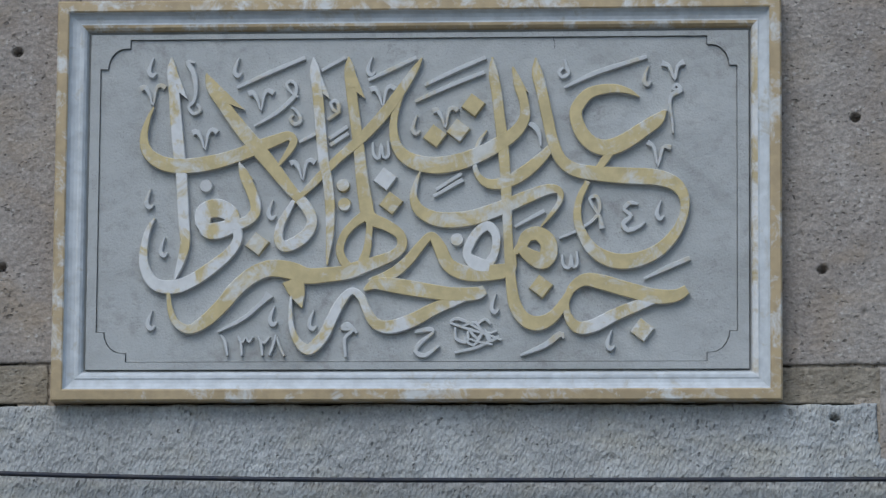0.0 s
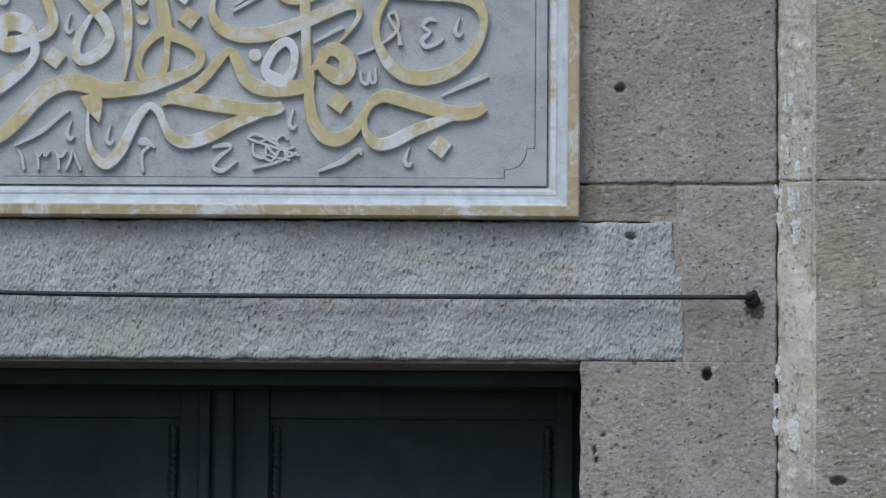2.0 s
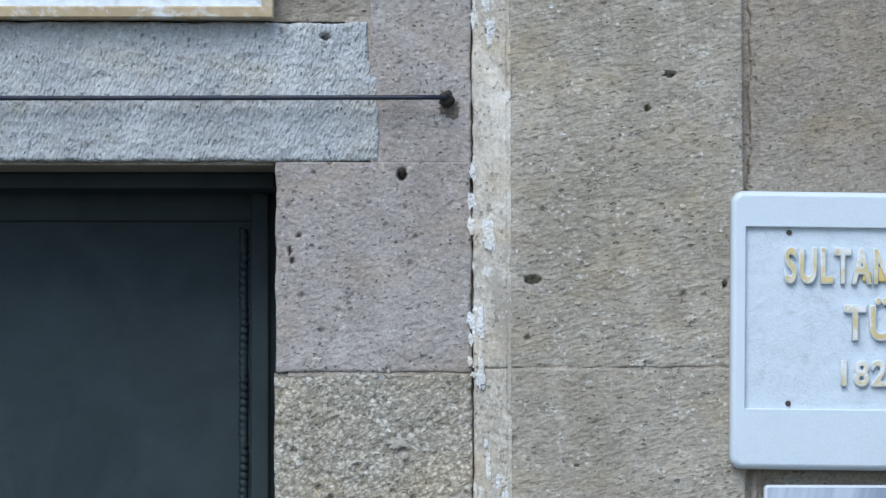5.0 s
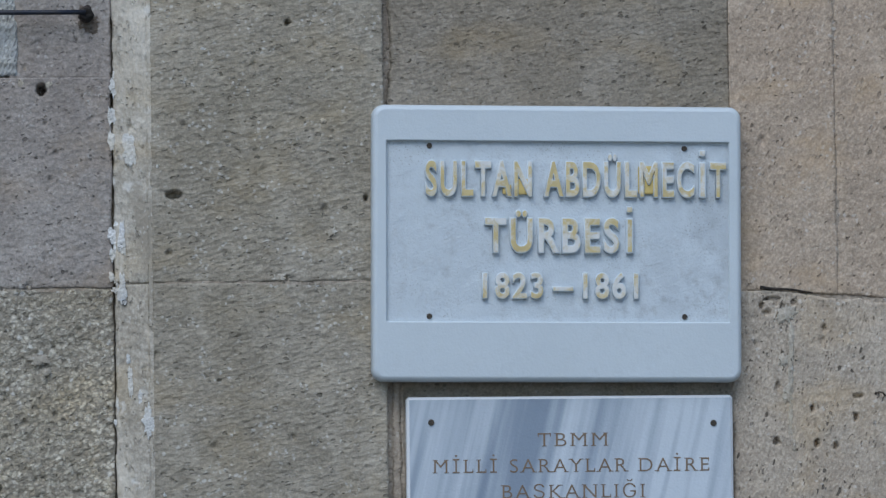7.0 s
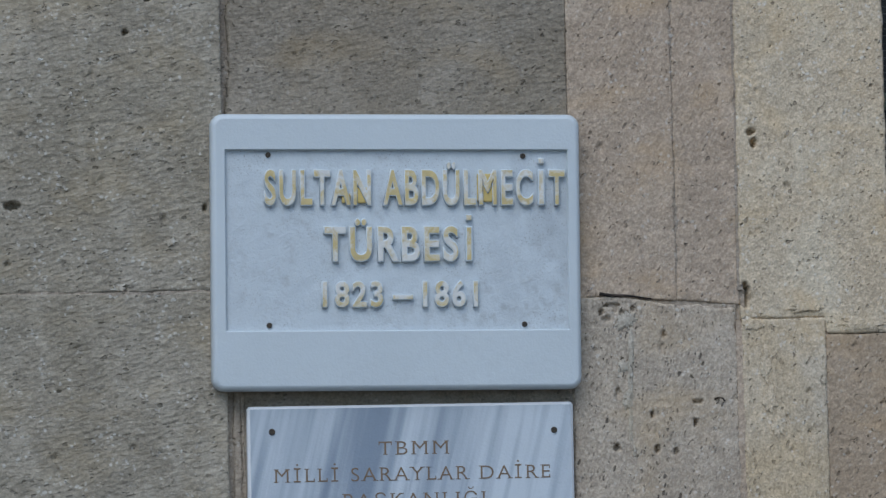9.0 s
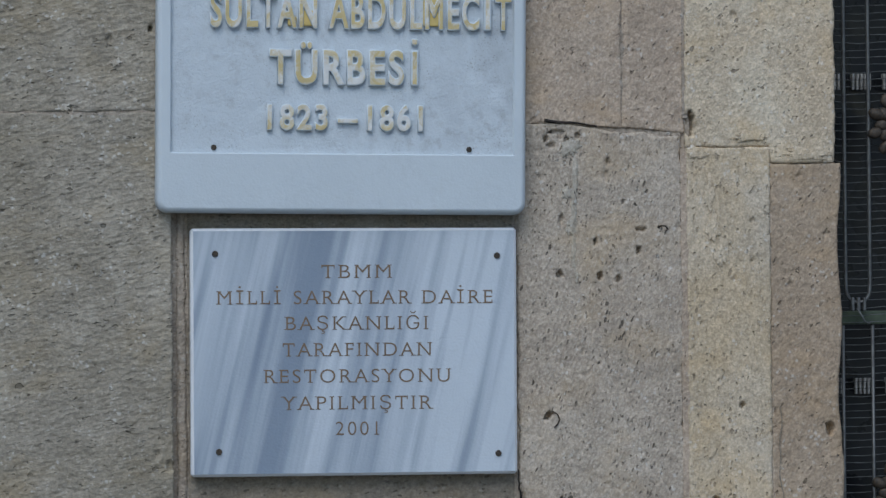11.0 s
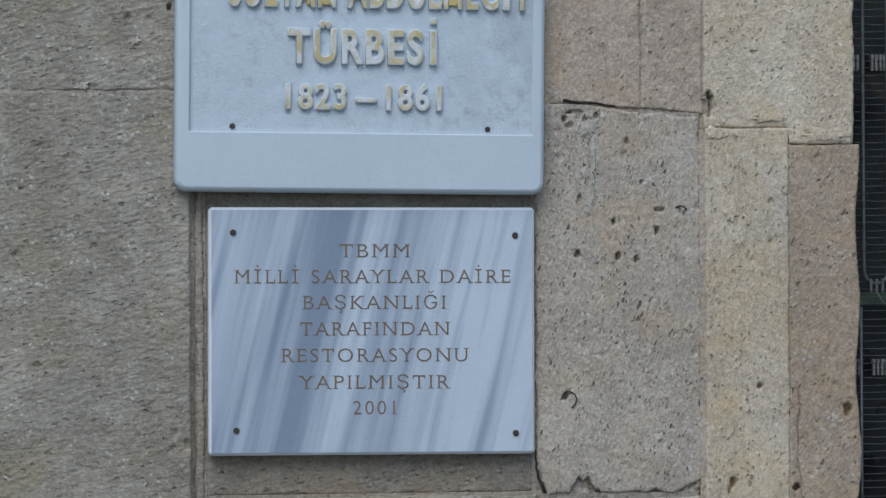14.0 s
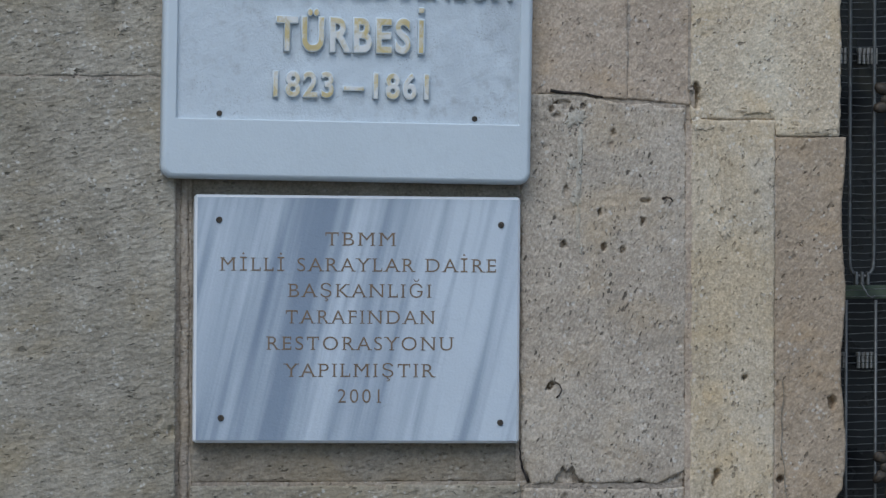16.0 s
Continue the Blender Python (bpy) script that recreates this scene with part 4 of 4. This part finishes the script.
stroke("gold", (824, 262, 6), (842, 278, 16), (853, 297, 20), (872, 302, 23), (890, 288, 26), (892, 266, 28), (880, 253, 28), (861, 260, 23), (848, 271, 18), (846, 281, 14))
stroke("gold", (925, 179, 8), (933, 202, 14), (956, 218, 20), (986, 214, 24), (1031, 201, 24), (1082, 188, 24), (1118, 189, 20), (1139, 200, 15))
stroke("worn", (1117, 189, 6), (1082, 183, 14), (1050, 171, 18), (1011, 155, 20), (971, 135, 21), (943, 133, 19), (927, 153, 13), (924, 179, 9), (933, 206, 8))
stroke("worn", (268, 320, 24), (271, 343, 28), (295, 351, 30), (318, 340, 26), (321, 322, 24), (305, 312, 26), (282, 309, 26), (267, 316, 18))
stroke("worn", (267, 338, 20), (267, 326, 22), (273, 315, 20))
stroke("worn", (328, 321, 17), (332, 294, 15), (316, 268, 17), (286, 243, 20), (255, 222, 21), (225, 209, 22), (194, 209, 21), (174, 223, 18), (162, 253, 15), (164, 289, 11), (171, 315, 8), (181, 333, 3))
stroke("worn", (312, 317, 14), (339, 323, 17), (359, 336, 17), (364, 355, 17), (355, 383, 17), (343, 410, 16), (333, 433, 4))
flag("worn", (332, 438), (360, 402), (347, 408))
stroke("mark", (327, 572, 6), (388, 600, 8), (450, 626, 7))
stroke("mark", (480, 602, 6), (523, 626, 7))
stroke("mark", (565, 584, 6), (608, 604, 8), (652, 625, 7))
stroke("mark", (667, 574, 6), (721, 600, 8), (777, 624, 7))
stroke("mark", (650, 544, 6), (711, 572, 8), (775, 597, 7))
stroke("mark", (919, 568, 5), (980, 596, 9), (1067, 623, 7))
stroke("mark", (359, 501, 3), (399, 525, 8), (430, 554, 8), (434, 575, 6), (423, 583, 6), (417, 574, 6), (428, 560, 5), (438, 554, 4))
stroke("mark", (492, 512, 6), (512, 527, 7), (508, 545, 7), (498, 543, 6), (502, 530, 6), (515, 524, 3))
stroke("mark", (495, 477, 7), (528, 499, 7))
stroke("mark", (497, 465, 7), (530, 487, 7))
stroke("mark", (441, 471, 5), (472, 487, 7))
stroke("mark", (685, 371, 6), (737, 401, 8))
stroke("mark", (689, 383, 6), (735, 412, 7))
stroke("mark", (831, 315, 5), (884, 344, 8))
stroke("mark", (1062, 220, 4), (1102, 239, 9), (1144, 257, 8))
stroke("mark", (842, 83, 4), (886, 101, 10), (913, 121, 10), (919, 113, 4))
stroke("mark", (298, 127, 4), (343, 150, 8), (378, 180, 8), (391, 195, 16))
stroke("mark", (249, 618, 3), (235, 620, 8), (247, 599, 10), (252, 568, 7), (248, 547, 6), (239, 537, 6), (248, 524, 6), (260, 531, 6), (254, 543, 4))
stroke("mark", (426, 535, 4), (438, 525, 6), (443, 510, 7), (432, 504, 7), (424, 514, 6), (430, 522, 4))
stroke("mark", (919, 620, 3), (922, 606, 6), (926, 594, 7), (915, 587, 7), (909, 596, 6), (917, 604, 4))
stroke("mark", (1094, 611, 10), (1107, 605, 7), (1117, 582, 6), (1122, 605, 6), (1134, 613, 10))
stroke("mark", (1126, 561, 6), (1114, 564, 6), (1120, 572, 6), (1128, 561, 8), (1112, 553, 8), (1108, 536, 6), (1112, 510, 5), (1114, 484, 4))
stroke("mark", (1068, 467, 10), (1080, 457, 6), (1087, 425, 5), (1096, 457, 6), (1110, 457, 10))
stroke("mark", (574, 470, 4), (576, 447, 6), (586, 441, 6), (589, 467, 5), (594, 443, 6), (603, 447, 6), (601, 472, 4))
stroke("mark", (916, 265, 4), (918, 245, 6), (929, 241, 6), (932, 263, 5), (935, 243, 6), (943, 247, 6), (942, 270, 4))
stroke("mark", (910, 294, 4), (940, 306, 5), (973, 328, 6), (983, 349, 7), (977, 369, 7), (965, 365, 6), (971, 351, 6), (983, 332, 6), (987, 311, 9))
stroke("mark", (1051, 355, 4), (1036, 357, 8), (1027, 345, 7), (1039, 334, 7), (1025, 320, 9), (1033, 308, 9), (1053, 314, 6), (1064, 323, 3))
stroke("mark", (549, 124, 4), (532, 139, 10), (522, 132, 7), (541, 129, 6), (527, 114, 6), (529, 81, 5))
stroke("mark", (653, 126, 6), (679, 130, 9), (685, 124, 5), (664, 107, 8), (654, 91, 8), (671, 83, 8), (697, 101, 4))
stroke("mark", (303, 121, 3), (311, 109, 6), (316, 84, 4))
stroke("mark", (334, 119, 3), (340, 106, 5), (342, 84, 4))
stroke("mark", (336, 112, 4), (343, 108, 4), (349, 116, 3), (354, 108, 4), (362, 118, 3))
stroke("mark", (370, 119, 3), (376, 106, 5), (379, 84, 4))
stroke("mark", (373, 111, 4), (382, 107, 5), (392, 118, 3))
stroke("mark", (391, 84, 4), (398, 101, 5), (403, 121, 4))
stroke("mark", (403, 121, 3), (409, 103, 5), (418, 83, 4))
stroke("mark", (724, 88, 4), (765, 98, 6), (788, 113, 5), (762, 134, 5), (731, 149, 6), (717, 142, 5), (744, 132, 5), (780, 121, 5), (808, 111, 4))
stroke("mark", (725, 134, 4), (727, 113, 6), (747, 107, 5), (749, 128, 5), (765, 113, 6), (778, 128, 5), (786, 109, 6), (804, 117, 5))
stroke("mark", (739, 136, 4), (761, 142, 5), (772, 123, 5), (758, 101, 5), (741, 115, 4), (768, 107, 4), (792, 103, 4))
stroke("mark", (788, 139, 4), (778, 148, 5), (766, 136, 4), (784, 123, 4), (800, 127, 3))
for x, z in ((367, 286), (686, 481), (728, 491), (755, 537), (597, 403), (608, 359), (878, 207), (1059, 128)):
    diamond(x / 1000, z / 1000, 0.0235, 8)
for x, z in ((521, 392), (524, 357), (273, 392), (727, 292)):
    bm = bmesh.new()
    bmesh.ops.create_cone(bm, cap_ends=True, segments=20, radius1=0.0135, radius2=0.011, depth=0.0135, matrix=pose(x / 1000, -0.0245, z / 1000, 90))
    part("round_dot", bm, RELIEF if x < 400 else GILT_WORN, panel)
for x, z in ((170, 610), (326, 609), (568, 609), (169, 369), (196, 281), (175, 148), (391, 348), (396, 155), (467, 147), (650, 501), (794, 176), (1001, 110), (1089, 344), (1066, 588)):
    stroke("mark", (x + 4, z + 18, 2), (x - 2, z + 3, 6), (x - 4, z - 9, 8), (x + 2, z - 16, 8), (x + 9, z - 10, 3))
for x, z in ((173, 565), (269, 483), (370, 554), (447, 426), (591, 560), (704, 520)):
    stroke("mark", (x - 22, z + 6, 10), (x - 14, z + 8, 9), (x - 6, z - 4, 6), (x + 1, z - 24, 3), (x + 6, z + 4, 6), (x + 14, z + 12, 8), (x + 23, z + 7, 9))


# ---- lettering on the plaques ----
def text_mesh(text, depth, bold=0.0, bevel=0.0, spacing=1.0):
    cu = bpy.data.curves.new("t", "FONT")
    cu.space_character = spacing
    cu.body, cu.extrude, cu.offset, cu.bevel_depth, cu.bevel_resolution, cu.resolution_u = text, depth, bold, bevel, 2, 6
    ob = new("t", cu)
    mesh = bpy.data.meshes.new_from_object(ob.evaluated_get(bpy.context.evaluated_depsgraph_get()))
    bpy.data.objects.remove(ob)
    return mesh


# where each capital carries a foot (b), a head (t) or an upright tick (e, d), by its width
SERIFS = {"I": "b.5 t.5", "İ": "b.5 t.5", "T": "b.5 d.02 d.98", "L": "b.1 t.1 e.97", "E": "b.1 t.1 e.97 d.94", "F": "b.12 t.1 d.95", "B": "b.06 t.06", "D": "b.06 t.06", "P": "b.12 t.06",
          "R": "b.1 t.06 b.95", "A": "b.04 b.96", "M": "b.06 b.94 t.08 t.92", "N": "b.08 t.06 t.92", "K": "b.1 t.1 b.94 t.88", "Y": "b.5 t.05 t.95", "U": "t.08 t.92", "1": "b.7"}


def line(text, x0, x1, z0, height, y, material, parent, depth, bold=0.0, bevel=0.0, serifs=False):
    """A line of letters, each a part, on a face at y, filling x0 to x1; height is that of a capital."""
    gap = 1.24 if serifs else 1.18
    xs = lambda t, b=0.0, v=0.0: np.array([p.co[0] for p in text_mesh(t, 0.1, b, v, gap).vertices])
    ref = np.array([p.co[1] for p in text_mesh("H", 0.1, bold, bevel).vertices])
    whole = xs(text, bold, bevel)
    sx, sz = (x1 - x0) / np.ptp(whole), height / np.ptp(ref)
    for i, ch in enumerate(text):
        if ch == " ":
            continue
        mesh = text_mesh(ch, 0.1, bold, bevel)
        co = np.array([p.co[:] for p in mesh.vertices])
        reach = xs(text[:i + 1], bold, bevel).max()
        wide = np.ptp(co[:, 0])
        at = x0 + (reach - wide - whole.min()) * sx
        co = np.stack([at + (co[:, 0] - co[:, 0].min()) * sx, y - depth * (co[:, 2] - co[:, 2].min()) / np.ptp(co[:, 2]), z0 + (co[:, 1] - ref.min()) * sz], -1)
        mesh.vertices.foreach_set("co", co.ravel())
        if ch == "İ" and not serifs:  # a plain upright with its dot
            cx = at + wide * sx / 2
            bm = box(cx - 0.0068, cx + 0.0068, y - depth, y, z0, z0 + height, 0.003)
            box(cx - 0.0065, cx + 0.0065, y - depth, y, z0 + height * 1.13, z0 + height * 1.13 + 0.0125, 0.0045, 3, bm)
            bm.to_mesh(mesh)
            bm.free()
        if serifs:
            bm = bmesh.new()
            bm.from_mesh(mesh)
            for foot in SERIFS.get(ch, "").split():
                fx = at + wide * float(foot[1:]) * sx
                z, tall = {"b": (z0, 1), "t": (z0 + height, -1), "e": (z0, 4.5), "d": (z0 + height, -4.5)}[foot[0]]
                half = 0.0042 if foot[0] in "bt" else 0.0008
                box(fx - half, fx + half, y - depth * 1.05, y, *sorted((z, z + tall * 0.0014)), bm=bm)
            bm.to_mesh(mesh)
            bm.free()
        mesh.materials.clear()
        mesh.materials.append(material)
        if depth > 0.005:  # paint clings to the fronts alone
            mesh.materials.append(WHITE)
            mesh.update()
            for f in mesh.polygons:
                f.material_index = 0 if f.normal.y < -0.97 else 1
        ob = new("letter", mesh)
        ob.parent = parent


def screw(x, z, y, parent, r=0.0055):
    bm = bmesh.new()
    bmesh.ops.create_cone(bm, cap_ends=True, segments=16, radius1=r, radius2=r * 0.8, depth=0.004, matrix=pose(x, y, z, 90))
    bmesh.ops.create_cube(bm, size=1, matrix=pose(x, y - 0.002, z, 0, 35) @ Matrix.Diagonal((r * 1.5, 0.0008, r * 0.3, 1)))
    return part("screw", bm, SCREW, parent)


# ---- raised name plaque ----
SW, SH = 0.662, 0.491
name_plaque = empty("name_plaque", pose(0.7785, -0.004, 1.636, 0, 0.75, 0), "white marble plaque with raised faded gold lettering and rounded edges", "plaque")


def rounded(x0, x1, z0, z1, r, n=7):
    """Corner points of a rectangle with rounded corners, counter-clockwise from the lower left."""
    return [(cx + r * math.cos(a), cz + r * math.sin(a)) for cx, cz, q in ((x0 + r, z0 + r, 2), (x1 - r, z0 + r, 3), (x1 - r, z1 - r, 0), (x0 + r, z1 - r, 1))
            for a in (math.pi / 2 * (q + k / (n - 1)) for k in range(n))]


bm = bmesh.new()
rings = [[bm.verts.new((x, y, z)) for x, z in rounded(d, SW + 0.002 - d, d - 0.0015, SH - d, r)] for d, y, r in
         ((0.004, 0.0, 0.018), (0.0, -0.006, 0.022), (0.0, -0.026, 0.022), (0.0012, -0.0325, 0.021), (0.0045, -0.0375, 0.018), (0.0095, -0.0400, 0.014))]
rings += [[bm.verts.new((x, y, z)) for x, z in rounded(0.0235 + d, SW - 0.0195 - d, 0.1035 + d, 0.4285 - d, 0.0025)] for d, y in ((0, -0.0402), (0.0018, -0.0390), (0.0024, -0.0270))]
for a, b in zip(rings, rings[1:]):
    for k in range(len(a)):
        n = (k + 1) % len(a)
        bm.faces.new((a[k], a[n], b[n], b[k])).smooth = a is not rings[5]
bm.faces.new(rings[0])
bmesh.ops.recalc_face_normals(bm, faces=list(bm.faces))
part("slab", bm, WHITE, name_plaque)
nx, nz = 130, 68
bm = bmesh.new()
grid = [[bm.verts.new((0.020 + 0.630 * i / nx, -0.0312 + 0.0005 * noise.noise(Vector((i * 0.95, j * 0.55, 3))) + 0.0010 * noise.noise(Vector((i * 0.17, j * 0.17, 8))), 0.100 + 0.334 * j / nz))
         for i in range(nx + 1)] for j in range(nz + 1)]
for j in range(nz):
    for i in range(nx):
        bm.faces.new((grid[j][i], grid[j][i + 1], grid[j + 1][i + 1], grid[j + 1][i])).smooth = True
part("field", bm, ROUGH_WHITE, name_plaque)
line("SULTAN ABDÜLMECİT", 0.094, 0.636, 0.327, 0.065, -0.0305, GILT_LETTER, name_plaque, 0.010, 0.0, 0.043)
line("TÜRBESİ", 0.200, 0.474, 0.227, 0.064, -0.0305, GILT_LETTER, name_plaque, 0.010, 0.0, 0.043)
line("1823", 0.196, 0.306, 0.146, 0.047, -0.0305, GILT_LETTER, name_plaque, 0.009, 0.0, 0.045)
line("–", 0.322, 0.360, 0.146, 0.047, -0.0305, GILT_LETTER, name_plaque, 0.009, 0.0, 0.045)
line("1861", 0.376, 0.477, 0.146, 0.047, -0.0305, GILT_LETTER, name_plaque, 0.009, 0.0, 0.045)
for x, z in ((0.1025, 0.418), (0.561, 0.416), (0.1025, 0.115), (0.561, 0.115)):
    screw(x, z, -0.032, name_plaque)
# gold paint run into the hollows of three letters
for x0, x1, z0, z1 in ((0.254, 0.283, 0.332, 0.360), (0.233, 0.249, 0.332, 0.349), (0.477, 0.505, 0.334, 0.384)):
    part("paint_fill", box(x0, x1, -0.0375, -0.030, z0, z1, 0.003), GILT_FRESH, name_plaque, "gold paint run into the letter")

# ---- restoration plaque ----
TW, TH = 0.5865, 0.441
plate = empty("restoration_plaque", pose(0.8392, 0.004, 1.1655, 0, 0.25, 0), "blue-veined marble plaque with engraved bronze lettering, screwed below the name plaque", "plaque")
slab = part("slab", box(0, TW, -0.026, 0, 0, TH, 0.0048, 1), VEINED, plate)
slab.data.materials.append(CUT)
for f in slab.data.polygons:  # the sawn edges are paler than the polished face
    f.material_index = 0 if abs(f.normal.y) > 0.9 else 1
for text, x0, x1, z in (("TBMM", 0.234, 0.358, 0.352), ("MİLLİ SARAYLAR DAİRE", 0.048, 0.542, 0.306), ("BAŞKANLIĞI", 0.170, 0.423, 0.260), ("TARAFINDAN", 0.164, 0.430, 0.213),
                        ("RESTORASYONU", 0.132, 0.464, 0.166), ("YAPILMIŞTIR", 0.163, 0.431, 0.118), ("2001", 0.258, 0.333, 0.0725)):
    line(text, x0, x1, z, 0.0235, -0.0255, BRONZE_LETTER, plate, 0.0011, -0.008, 0, serifs=True)
for x, z in ((0.0435, 0.396), (0.551, 0.391), (0.049, 0.0445), (0.552, 0.037)):
    screw(x, z, -0.0268, plate, 0.0062)

# ---- small things in the pitted stone ----
nail = part("hooked_nail", tube([(1.691, -0.002, 1.603), (1.697, -0.010, 1.606), (1.704, -0.012, 1.604), (1.709, -0.004, 1.599)], 0.0016, 6), SCREW)
tagged(nail, "rusty bent nail stuck in the pitted stone", "nail")
root = part("dry_root", tube([(1.494, -0.004, 1.273), (1.502, -0.008, 1.268), (1.506, -0.009, 1.258), (1.502, -0.006, 1.249), (1.497, -0.003, 1.244)], 0.0014, 6), SCREW)
tagged(root, "thin dry root curling out of a hole in the stone", "root")
tie = part("wire_tie", tube([(2.085, 0.10, 1.452), (2.092, 0.094, 1.440), (2.098, 0.092, 1.428), (2.106, 0.094, 1.424), (2.112, 0.096, 1.427)], 0.0016, 6), WIRE)
tagged(tie, "twisted wire tie on the window's green rail", "wire")
